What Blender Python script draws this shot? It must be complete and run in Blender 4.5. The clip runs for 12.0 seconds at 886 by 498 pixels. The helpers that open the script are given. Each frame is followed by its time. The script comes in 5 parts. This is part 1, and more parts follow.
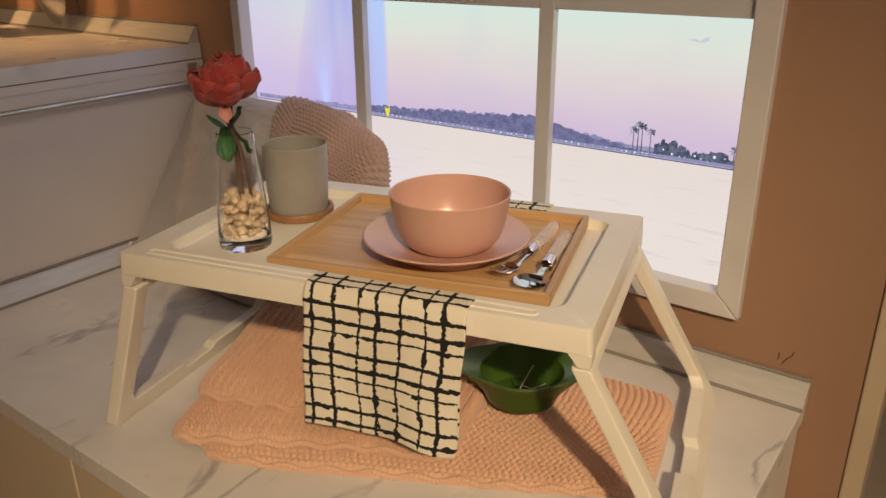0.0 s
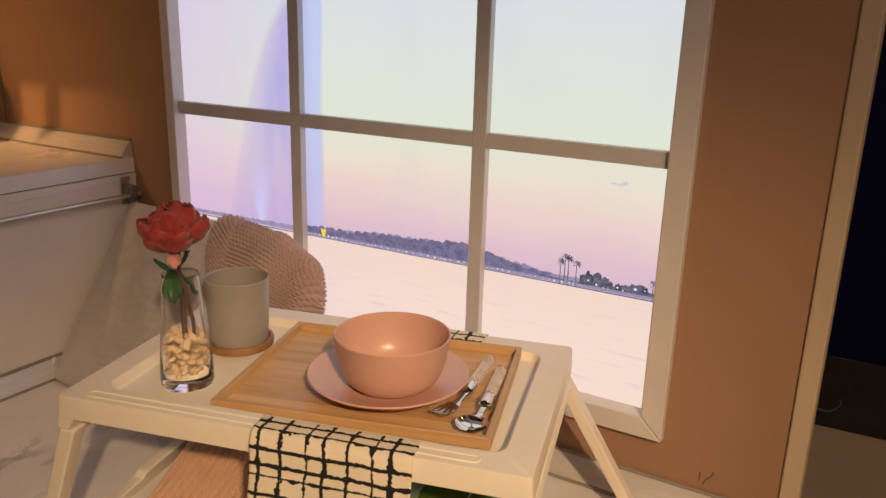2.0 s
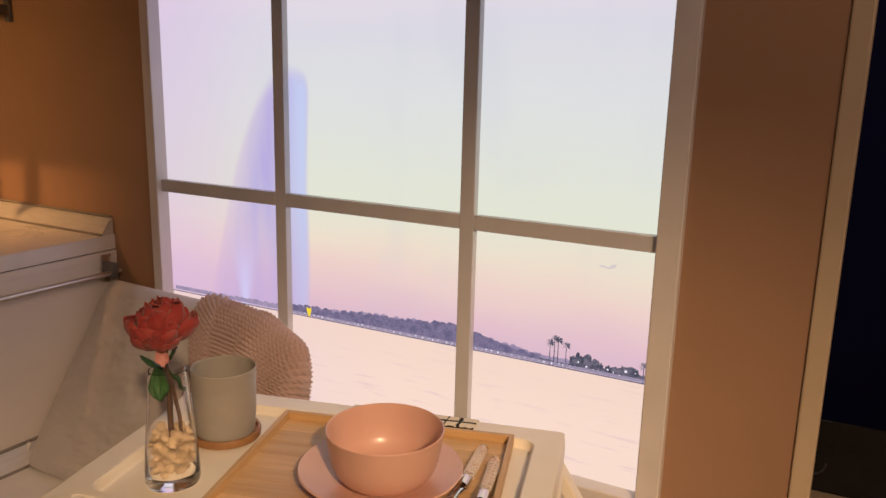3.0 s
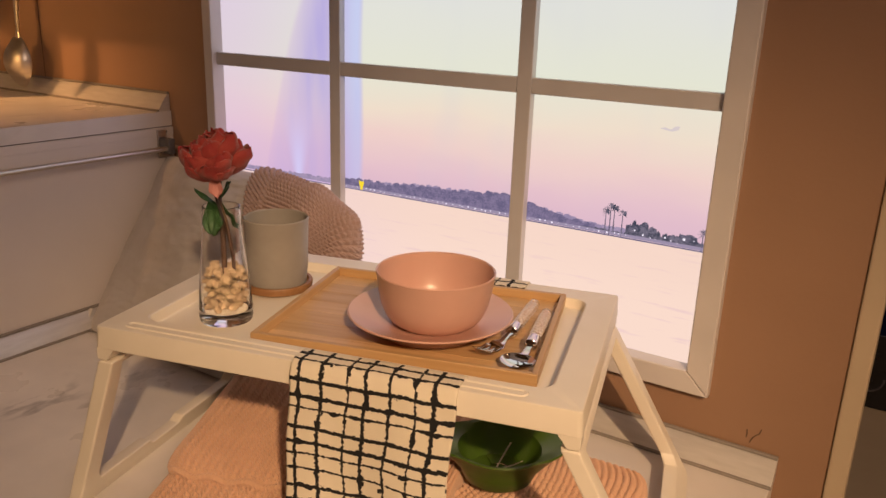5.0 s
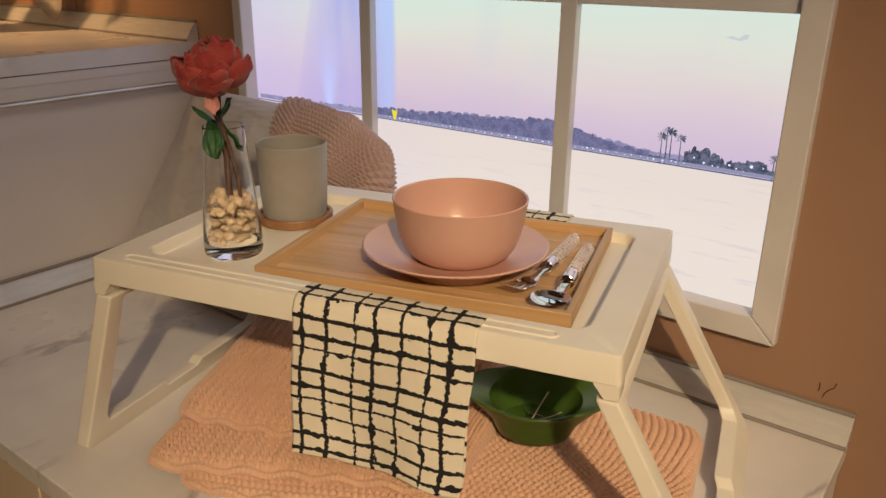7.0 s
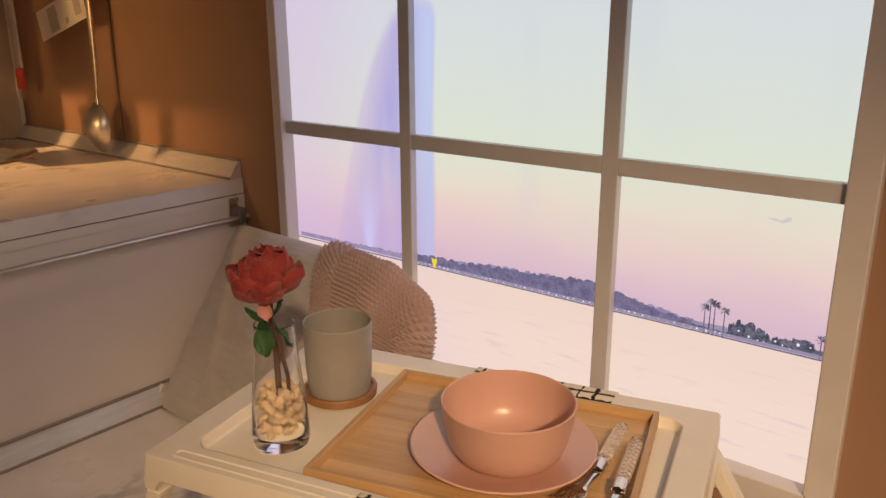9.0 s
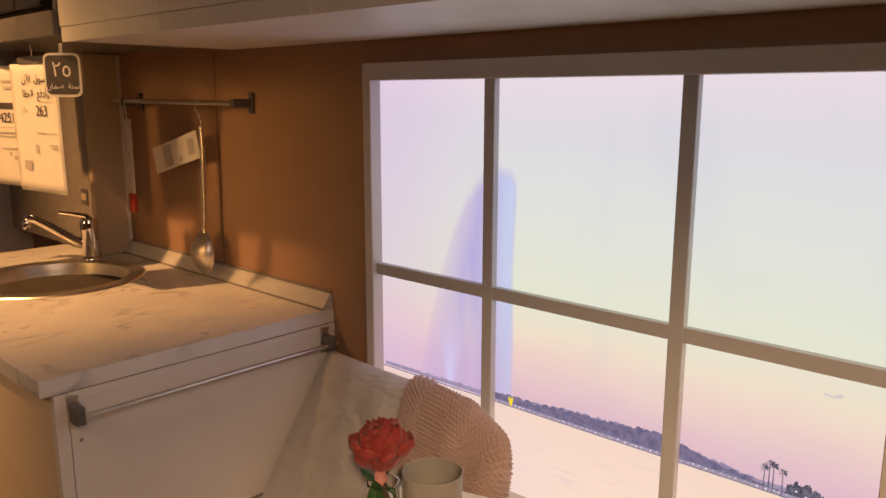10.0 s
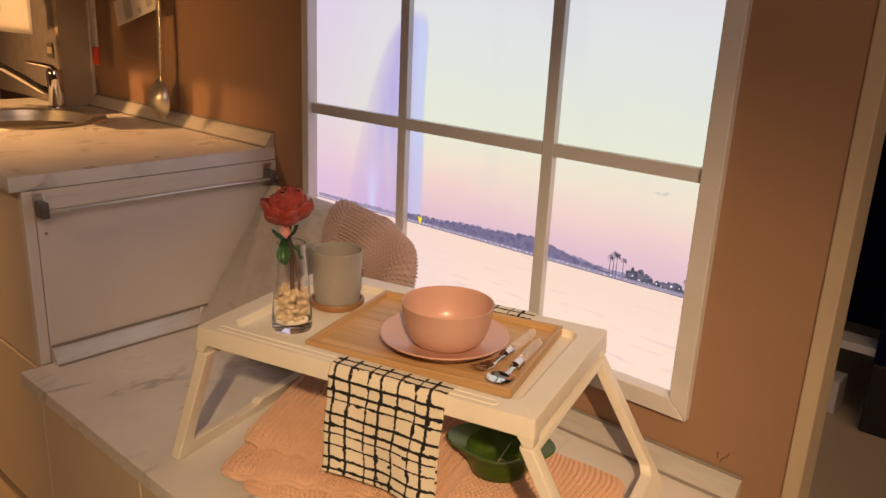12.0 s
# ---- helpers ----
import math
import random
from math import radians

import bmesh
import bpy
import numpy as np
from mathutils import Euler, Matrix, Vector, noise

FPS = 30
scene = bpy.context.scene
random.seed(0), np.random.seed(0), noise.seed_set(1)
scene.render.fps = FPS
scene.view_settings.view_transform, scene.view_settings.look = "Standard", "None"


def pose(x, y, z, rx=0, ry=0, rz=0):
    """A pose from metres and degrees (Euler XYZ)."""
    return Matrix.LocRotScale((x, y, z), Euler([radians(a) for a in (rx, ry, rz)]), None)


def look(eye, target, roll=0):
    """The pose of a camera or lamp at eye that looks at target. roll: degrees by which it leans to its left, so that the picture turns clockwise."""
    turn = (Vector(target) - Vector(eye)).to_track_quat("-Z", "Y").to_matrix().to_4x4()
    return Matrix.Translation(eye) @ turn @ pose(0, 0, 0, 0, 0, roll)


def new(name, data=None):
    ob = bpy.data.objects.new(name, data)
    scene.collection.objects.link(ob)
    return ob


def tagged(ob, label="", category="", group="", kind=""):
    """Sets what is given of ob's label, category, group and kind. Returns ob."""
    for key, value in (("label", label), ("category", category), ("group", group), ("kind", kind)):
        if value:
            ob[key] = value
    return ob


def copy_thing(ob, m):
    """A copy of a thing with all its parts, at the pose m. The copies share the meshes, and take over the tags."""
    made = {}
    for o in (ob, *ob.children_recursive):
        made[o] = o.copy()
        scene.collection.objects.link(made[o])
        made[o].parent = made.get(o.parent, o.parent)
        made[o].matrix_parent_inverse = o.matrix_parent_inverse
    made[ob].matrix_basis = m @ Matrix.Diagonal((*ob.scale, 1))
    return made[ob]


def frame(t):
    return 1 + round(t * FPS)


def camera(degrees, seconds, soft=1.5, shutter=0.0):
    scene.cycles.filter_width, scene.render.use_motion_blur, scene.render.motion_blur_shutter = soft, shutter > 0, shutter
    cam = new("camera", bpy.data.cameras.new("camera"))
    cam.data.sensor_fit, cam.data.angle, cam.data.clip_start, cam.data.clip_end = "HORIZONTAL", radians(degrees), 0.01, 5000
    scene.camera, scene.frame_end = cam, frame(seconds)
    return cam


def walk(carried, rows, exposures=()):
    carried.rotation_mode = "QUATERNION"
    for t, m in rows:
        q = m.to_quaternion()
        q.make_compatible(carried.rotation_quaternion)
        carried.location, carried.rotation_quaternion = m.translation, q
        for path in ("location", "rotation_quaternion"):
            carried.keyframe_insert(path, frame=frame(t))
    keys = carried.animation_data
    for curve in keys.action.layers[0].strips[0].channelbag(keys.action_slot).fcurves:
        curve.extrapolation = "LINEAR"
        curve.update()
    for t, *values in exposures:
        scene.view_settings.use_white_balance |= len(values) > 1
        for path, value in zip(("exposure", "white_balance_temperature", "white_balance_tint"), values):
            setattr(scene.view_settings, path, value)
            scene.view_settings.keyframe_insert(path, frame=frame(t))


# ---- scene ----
cam = camera(59.4, 12.0)
PATH = [
    (0, (0.578, -1.045, 0.606), (-0.522, 0.45, -0.138), -0.4),
    (0.5, (0.579, -1.082, 0.609), (-0.476, 0.451, -0.124), 0.3),
    (1, (0.578, -1.091, 0.621), (-0.458, 0.473, -0.072), 1.2),
    (1.5, (0.571, -1.085, 0.65), (-0.435, 0.524, 0.017), 1.6),
    (2, (0.563, -1.073, 0.694), (-0.4, 0.589, 0.135), 1.6),
    (2.5, (0.555, -1.066, 0.738), (-0.388, 0.638, 0.282), 1.0),
    (3, (0.537, -1.069, 0.74), (-0.39, 0.649, 0.309), 1.4),
    (5, (0.542, -1.077, 0.625), (-0.474, 0.542, 0.038), 2.0),
    (5.5, (0.536, -1.044, 0.588), (-0.536, 0.523, -0.039), 1.5),
    (6, (0.523, -1.024, 0.573), (-0.578, 0.503, -0.102), 1.0),
    (6.5, (0.528, -1.005, 0.564), (-0.588, 0.497, -0.142), 0.6),
    (8.5, (0.495, -0.91, 0.648), (-0.655, 0.576, -0.034), 0.2),
    (9, (0.483, -0.959, 0.71), (-0.724, 0.534, 0.148), -0.2),
    (9.5, (0.486, -1.01, 0.775), (-0.799, 0.448, 0.302), -0.2),
    (10, (0.512, -1.078, 0.874), (-0.818, 0.364, 0.489), 0.1),
    (10.5, (0.56, -1.156, 0.905), (-0.75, 0.33, 0.629), 1.2),
    (11, (0.587, -1.197, 0.852), (-0.668, 0.315, 0.479), 1.9),
    (11.5, (0.663, -1.18, 0.799), (-0.573, 0.316, 0.315), 2.3),
    (12, (0.786, -1.186, 0.752), (-0.466, 0.26, 0.167), 2.7),
]
walk(cam, [(t, look(eye, target, roll)) for t, eye, target, roll in PATH],
     [(0.0, 0.0, 5950, 10), (0.9, 0.0, 5950, 10), (1.5, 0.0, 6500, 16), (3.0, 0.0, 7000, 24), (5.0, 0.0, 7100, 26), (5.7, 0.0, 6500, 16), (6.5, 0.0, 6000, 10), (8.3, -0.02, 6450, 14), (9.5, -0.06, 7100, 24), (10.5, 0.08, 7300, 22), (11.4, 0.02, 7150, 22), (12.0, 0.07, 7100, 22)])


# ---- light ----
def lin(r, g, b):
    """Linear colour from an eight-bit one."""
    return tuple(((c / 255 + 0.055) / 1.055) ** 2.4 if c > 10 else c / 255 / 12.92 for c in (r, g, b)) + (1.0,)


world = bpy.data.worlds.new("store_air")
scene.world = world
world.use_nodes = True
world.node_tree.nodes["Background"].inputs[0].default_value = (0.9, 0.62, 0.42, 1)
world.node_tree.nodes["Background"].inputs[1].default_value = 0.035


def spot(name, eye, target, watts, colour, degrees, blend, size):
    lamp = bpy.data.lights.new(name, "SPOT")
    lamp.energy, lamp.color, lamp.spot_size, lamp.spot_blend, lamp.shadow_soft_size = watts, colour, radians(degrees), blend, size
    ob = new(name, lamp)
    ob.matrix_world = look(eye, target)
    return ob


def area(name, eye, target, watts, colour, sx, sy):
    lamp = bpy.data.lights.new(name, "AREA")
    lamp.shape, lamp.size, lamp.size_y, lamp.energy, lamp.color = "RECTANGLE", sx, sy, watts, colour
    ob = new(name, lamp)
    ob.matrix_world = look(eye, target)
    return ob


WARM = (1.0, 0.71, 0.38)
spot("key_spot", (1.93, -2.28, 1.89), (0.19, -0.37, 0.03), 305, WARM, 30, 1.0, 0.045)
spot("sink_spot", (-1.70, -1.42, 2.12), (-1.62, -0.29, 0.42), 215, (1.0, 0.53, 0.19), 48, 1.0, 0.03)
# Added fill on the wall behind the sink, in place of bounced light.
spot("sink_wall_fill", (-1.0, -3.1, 1.42), (-1.32, 0.0, 0.76), 250, (1.0, 0.58, 0.20), 16.5, 1.0, 0.42)
# Unseen broad fill for the room's general light, turned towards the end panel.
area("store_fill", (1.75, -1.75, 1.85), (-0.6, -0.3, 0.1), 16.5, (1.0, 0.75, 0.54), 1.3, 1.0)
# Added fill that lifts the base cabinet fronts and end panel.
spot("cabinet_fill", (-0.1, -2.6, 2.1), (-1.08, -0.66, -0.02), 60, (1.0, 0.66, 0.38), 27, 1.0, 0.10)
# Added fill over the floor behind the partition; no lamp is known there.
area("back_floor_fill", (1.0, 0.9, 2.1), (0.8, 0.95, 0.0), 6, (1.0, 0.66, 0.36), 0.8, 0.5)


# ---- materials ----
def nodes_of(name):
    m = bpy.data.materials.new(name)
    m.use_nodes = True
    return m, m.node_tree.nodes, m.node_tree.links


def mat(name, c1, c2=None, rough=0.5, metal=0.0, scale=8.0, stretch=(1, 1, 1), grain=0.0, grain_scale=300.0, spec=0.5, coat=0.0, sheen=0.0, rvar=0.1, lo=0.35, hi=0.65):
    """A surface with colour varied at two scales, uneven gloss and fine relief."""
    m, n, l = nodes_of(name)
    p = n["Principled BSDF"]
    co = n.new("ShaderNodeTexCoord")
    mp = n.new("ShaderNodeMapping")
    mp.inputs["Scale"].default_value = stretch
    l.new(co.outputs["Object"], mp.inputs[0])
    big = n.new("ShaderNodeTexNoise")
    big.inputs["Scale"].default_value, big.inputs["Detail"].default_value = scale, 5
    l.new(mp.outputs[0], big.inputs["Vector"])
    ramp = n.new("ShaderNodeValToRGB")
    e = ramp.color_ramp.elements
    e[0].position, e[1].position = lo, hi
    e[0].color, e[1].color = (*c1, 1), (*(c2 or [v * 0.86 for v in c1]), 1)
    l.new(big.outputs["Fac"], ramp.inputs[0])
    l.new(ramp.outputs[0], p.inputs["Base Color"])
    mr = n.new("ShaderNodeMapRange")
    mr.inputs[3].default_value, mr.inputs[4].default_value = max(0.02, rough - rvar), min(1, rough + rvar)
    l.new(big.outputs["Fac"], mr.inputs[0])
    l.new(mr.outputs[0], p.inputs["Roughness"])
    p.inputs["Metallic"].default_value = metal
    p.inputs["Specular IOR Level"].default_value = spec
    p.inputs["Coat Weight"].default_value = coat
    p.inputs["Sheen Weight"].default_value = sheen
    if grain:
        fine = n.new("ShaderNodeTexNoise")
        fine.inputs["Scale"].default_value, fine.inputs["Detail"].default_value = grain_scale, 3
        l.new(mp.outputs[0], fine.inputs["Vector"])
        b = n.new("ShaderNodeBump")
        b.inputs["Strength"].default_value, b.inputs["Distance"].default_value = grain, 0.002
        l.new(fine.outputs["Fac"], b.inputs["Height"])
        l.new(b.outputs[0], p.inputs["Normal"])
    return m


def glow(name, colour, strength=1.0):
    m, n, l = nodes_of(name)
    n.remove(n["Principled BSDF"])
    e = n.new("ShaderNodeEmission")
    e.inputs[0].default_value, e.inputs[1].default_value = colour, strength
    l.new(e.outputs[0], n["Material Output"].inputs[0])
    return m


def glow_mottled(name, dark, light, scale):
    """A backlit printed tone, broken into small darker and lighter clumps."""
    m, n, l = nodes_of(name)
    n.remove(n["Principled BSDF"])
    k = Net(m)
    co = n.new("ShaderNodeTexCoord").outputs["Object"]
    f = k.op("MULTIPLY", k.op("ADD", k.noise(k.scaled(co, (1, 1, 1.5)), scale, 3), k.noise(k.scaled(co, (1, 1, 1), (4, 0, 1)), scale * 0.25, 2)), 0.5)
    e = n.new("ShaderNodeEmission")
    l.new(k.mix(k.step(f, 0.38, 0.62), dark, light), e.inputs[0])
    l.new(e.outputs[0], n["Material Output"].inputs[0])
    return m


def marble_mat():
    m = mat("white_marble_laminate", (0.73, 0.70, 0.67), (0.63, 0.605, 0.585), 0.30, scale=8, grain=0.03, lo=0.40, hi=0.75)
    n, l = m.node_tree.nodes, m.node_tree.links
    p = n["Principled BSDF"]
    base = p.inputs["Base Color"].links[0].from_socket
    co = n.new("ShaderNodeTexCoord")
    mp = n.new("ShaderNodeMapping")
    mp.inputs["Rotation"].default_value = (0, 0, radians(52))
    mp.inputs["Scale"].default_value = (1.0, 0.45, 1)
    l.new(co.outputs["Object"], mp.inputs[0])
    wob = n.new("ShaderNodeTexNoise")
    wob.inputs["Scale"].default_value, wob.inputs["Detail"].default_value, wob.inputs["Distortion"].default_value = 5.5, 7, 0.6
    l.new(mp.outputs[0], wob.inputs["Vector"])
    dist = n.new("ShaderNodeMath")
    dist.operation = "SUBTRACT"
    dist.inputs[1].default_value = 0.5
    l.new(wob.outputs["Fac"], dist.inputs[0])
    ab = n.new("ShaderNodeMath")
    ab.operation = "ABSOLUTE"
    l.new(dist.outputs[0], ab.inputs[0])
    vein = n.new("ShaderNodeMapRange")
    vein.inputs[1].default_value, vein.inputs[2].default_value, vein.inputs[3].default_value, vein.inputs[4].default_value = 0.0, 0.028, 1.0, 0.0
    l.new(ab.outputs[0], vein.inputs[0])
    patch = n.new("ShaderNodeTexNoise")
    patch.inputs["Scale"].default_value = 7
    l.new(co.outputs["Object"], patch.inputs["Vector"])
    pr = n.new("ShaderNodeMapRange")
    pr.inputs[1].default_value, pr.inputs[2].default_value, pr.inputs[4].default_value = 0.46, 0.64, 0.70
    l.new(patch.outputs["Fac"], pr.inputs[0])
    mul = n.new("ShaderNodeMath")
    mul.operation = "MULTIPLY"
    l.new(vein.outputs[0], mul.inputs[0])
    l.new(pr.outputs[0], mul.inputs[1])
    mix = n.new("ShaderNodeMix")
    mix.data_type = "RGBA"
    l.new(mul.outputs[0], mix.inputs["Factor"])
    l.new(base, mix.inputs["A"])
    mix.inputs["B"].default_value = (0.25, 0.24, 0.25, 1)
    l.new(mix.outputs["Result"], p.inputs["Base Color"])
    return m


def wood_mat(name, light, dark, along="X", scale=1.0):
    st = (3 * scale, 60 * scale, 60 * scale) if along == "X" else (60 * scale, 3 * scale, 60 * scale)
    m = mat(name, light, dark, 0.42, scale=2.2, stretch=st, grain=0.06, grain_scale=12, lo=0.3, hi=0.72)
    n, l = m.node_tree.nodes, m.node_tree.links
    p = n["Principled BSDF"]
    base = p.inputs["Base Color"].links[0].from_socket
    info = n.new("ShaderNodeObjectInfo")
    hsv = n.new("ShaderNodeHueSaturation")
    mr = n.new("ShaderNodeMapRange")
    mr.inputs[3].default_value, mr.inputs[4].default_value = 0.86, 1.12
    l.new(info.outputs["Random"], mr.inputs[0])
    l.new(mr.outputs[0], hsv.inputs["Value"])
    l.new(base, hsv.inputs["Color"])
    l.new(hsv.outputs[0], p.inputs["Base Color"])
    return m


def glass_mat(name, colour=(1, 1, 1), rough=0.0, ior=1.48):
    m, n, l = nodes_of(name)
    p = n["Principled BSDF"]
    p.inputs["Base Color"].default_value = (*colour, 1)
    p.inputs["Roughness"].default_value = rough
    p.inputs["IOR"].default_value = ior
    p.inputs["Transmission Weight"].default_value = 1.0
    return m


class Net:
    """Short forms for chains of maths nodes."""

    def __init__(self, m):
        self.n, self.l = m.node_tree.nodes, m.node_tree.links

    def val(self, a, socket):
        if isinstance(a, (int, float)):
            socket.default_value = a
        else:
            self.l.new(a, socket)

    def op(self, kind, a, b=0.0):
        x = self.n.new("ShaderNodeMath")
        x.operation = kind
        self.val(a, x.inputs[0])
        self.val(b, x.inputs[1])
        return x.outputs[0]

    def step(self, a, lo, hi, out0=0.0, out1=1.0):
        x = self.n.new("ShaderNodeMapRange")
        x.interpolation_type = "SMOOTHSTEP"
        for i, v in enumerate((a, lo, hi, out0, out1)):
            self.val(v, x.inputs[i])
        return x.outputs[0]

    def mix(self, f, a, b):
        x = self.n.new("ShaderNodeMix")
        x.data_type = "RGBA"
        self.val(f, x.inputs["Factor"])
        for v, k in ((a, "A"), (b, "B")):
            if isinstance(v, tuple):
                x.inputs[k].default_value = v
            else:
                self.l.new(v, x.inputs[k])
        return x.outputs["Result"]

    def noise(self, vec, scale, detail=3.0):
        x = self.n.new("ShaderNodeTexNoise")
        x.inputs["Scale"].default_value, x.inputs["Detail"].default_value = scale, detail
        self.l.new(vec, x.inputs["Vector"])
        return x.outputs["Fac"]

    def scaled(self, vec, s, move=(0, 0, 0)):
        x = self.n.new("ShaderNodeMapping")
        x.inputs["Scale"].default_value, x.inputs["Location"].default_value = s, move
        self.l.new(vec, x.inputs[0])
        return x.outputs[0]


def picture_mat():
    """The backlit dusk print: pale water, mauve horizon, peach to blue-white sky and a lit fountain plume."""
    m, n, l = nodes_of("backlit_dusk_print")
    n.remove(n["Principled BSDF"])
    k = Net(m)
    co = n.new("ShaderNodeTexCoord").outputs["Object"]
    sep = n.new("ShaderNodeSeparateXYZ")
    l.new(co, sep.inputs[0])
    x, z = sep.outputs[0], sep.outputs[2]
    wav = k.noise(k.scaled(co, (1.2, 1, 3)), 3.0, 4)
    zz = k.op("ADD", z, k.op("MULTIPLY", k.op("SUBTRACT", wav, 0.5), 0.07))
    ramp = n.new("ShaderNodeValToRGB")
    stops = [(0.30, lin(212, 186, 208)), (0.36, lin(223, 199, 209)), (0.41, lin(232, 214, 207)), (0.46, lin(231, 228, 209)), (0.53, lin(219, 235, 217)), (0.70, lin(214, 230, 230)), (0.82, lin(212, 223, 233)), (0.91, lin(226, 224, 236))]
    e = ramp.color_ramp.elements
    while len(e) < len(stops):
        e.new(0.5)
    for el, (pz, c) in zip(e, stops):
        el.position, el.color = (pz - 0.28) / 0.65, c
    l.new(k.op("DIVIDE", k.op("SUBTRACT", zz, 0.28), 0.65), ramp.inputs[0])
    sky = ramp.outputs[0]
    sky = k.mix(k.step(x, -0.30, -0.68, 0.0, 0.55), sky, lin(214, 196, 232))
    soft = k.noise(k.scaled(co, (1, 1, 0.35), (3, 0, 0)), 9.0, 2)
    sky = k.mix(k.op("MULTIPLY", k.step(soft, 0.5, 0.75), 0.16), sky, lin(190, 205, 222))
    # plume: sharp right edge, slanting soft left side, soft top
    fall = k.op("SUBTRACT", 0.752, z)
    left = k.op("SUBTRACT", -0.425, k.op("MULTIPLY", fall, 0.30))
    inside = k.step(k.op("SUBTRACT", x, left), -0.03, 0.07)
    wob = k.op("MULTIPLY", k.op("SUBTRACT", soft, 0.5), 0.02)
    right = k.step(k.op("ADD", x, wob), -0.317, -0.331)
    off = k.op("ADD", x, 0.362)
    dome = k.op("MULTIPLY", k.op("MULTIPLY", off, off), 11.0)
    top = k.step(k.op("ADD", k.op("ADD", z, wob), dome), 0.762, 0.720)
    low = k.step(z, 0.30, 0.62, 0.5, 1.0)
    plume = k.op("MULTIPLY", k.op("MULTIPLY", inside, right), k.op("MULTIPLY", top, low))
    veil = k.noise(k.scaled(co, (1, 1, 0.12), (7, 0, 2)), 26.0, 3)
    sky = k.mix(k.op("MULTIPLY", k.step(k.op("SUBTRACT", x, left), -0.11, 0.06), k.op("MULTIPLY", k.op("MULTIPLY", right, top), 0.35)), sky, lin(205, 178, 222))
    sky = k.mix(k.op("MULTIPLY", plume, k.step(veil, 0.30, 0.68, 0.55, 0.95)), sky, lin(172, 172, 230))
    edge = k.op("MULTIPLY", k.op("MULTIPLY", k.step(x, -0.385, -0.33), right), k.op("MULTIPLY", top, low))
    sky = k.mix(k.op("MULTIPLY", edge, 0.8), sky, lin(190, 216, 250))
    # spray at the foot of the plume
    dx = k.op("ABSOLUTE", k.op("ADD", x, 0.475))
    cone = k.op("MULTIPLY", k.step(dx, k.op("ADD", k.op("MULTIPLY", k.op("SUBTRACT", z, 0.30), 0.3), 0.012), 0.0), k.step(z, 0.47, 0.31))
    sky = k.mix(k.op("MULTIPLY", cone, 0.8), sky, lin(206, 214, 255))
    streak = k.noise(k.scaled(co, (2.2, 1, 22)), 6.0, 4)
    water = k.mix(k.op("MULTIPLY", k.step(streak, 0.55, 0.75), 0.5), lin(243, 226, 210), lin(221, 198, 205))
    water = k.mix(k.step(x, -0.10, -0.62, 0.0, 0.6), water, lin(222, 204, 228))
    water = k.mix(k.step(z, 0.20, 0.30, 0.0, 0.5), water, lin(236, 218, 203))
    shore = k.op("ADD", 0.309, k.op("MULTIPLY", x, 0.004))
    col = k.mix(k.step(k.op("SUBTRACT", z, shore), -0.001, 0.001), water, sky)
    em = n.new("ShaderNodeEmission")
    em.inputs[1].default_value = PRINT
    l.new(col, em.inputs[0])
    l.new(em.outputs[0], n["Material Output"].inputs[0])
    return m


def towel_mat():
    """Cream cotton with a hand-brushed, uneven black grid."""
    m = mat("brushed_grid_cotton", (0.76, 0.70, 0.58), (0.72, 0.66, 0.54), 0.9, scale=30, grain=0.25, grain_scale=900, spec=0.2)
    k = Net(m)
    n, l = k.n, k.l
    p = n["Principled BSDF"]
    base = p.inputs["Base Color"].links[0].from_socket
    uvn = n.new("ShaderNodeUVMap").outputs[0]
    sep = n.new("ShaderNodeSeparateXYZ")
    l.new(uvn, sep.inputs[0])
    u, v = sep.outputs[0], sep.outputs[1]

    def lines(a, b, pitch, along, seed, thin):
        wob = k.op("MULTIPLY", k.op("SUBTRACT", k.noise(k.scaled(uvn, along, (seed, 0, 0)), 26, 2), 0.5), 0.30)
        g = k.op("ADD", k.op("DIVIDE", a, pitch), wob)
        idx = k.op("FLOOR", g)
        wn = n.new("ShaderNodeTexWhiteNoise")
        wn.noise_dimensions = "1D"
        l.new(k.op("ADD", idx, seed), wn.inputs["W"])
        shift = k.op("MULTIPLY", k.op("SUBTRACT", wn.outputs["Value"], 0.5), 0.34)
        d = k.op("ABSOLUTE", k.op("ADD", k.op("SUBTRACT", k.op("FRACT", g), 0.5), shift))
        rag = k.noise(k.scaled(uvn, (1, 1, 1), (seed * 2, 1, 0)), 260, 4)
        blot = k.noise(k.scaled(uvn, (1, 1, 1), (seed * 3, 4, 0)), 55, 2)
        w = k.op("ADD", thin, k.op("MULTIPLY", wn.outputs["Value"], 0.06))
        w = k.op("ADD", w, k.op("MULTIPLY", k.op("SUBTRACT", rag, 0.5), 0.24))
        w = k.op("ADD", w, k.op("MULTIPLY", k.op("MAXIMUM", k.op("SUBTRACT", blot, 0.56), 0.0), 0.9))
        return k.step(k.op("SUBTRACT", d, w), 0.015, -0.015)

    ink = k.op("MAXIMUM", lines(u, v, 0.0255, (0.5, 1, 1), 3.1, 0.036), lines(v, u, 0.0182, (1, 0.5, 1), 9.4, 0.068))
    l.new(k.mix(ink, base, (0.018, 0.018, 0.02, 1)), p.inputs["Base Color"])
    return m


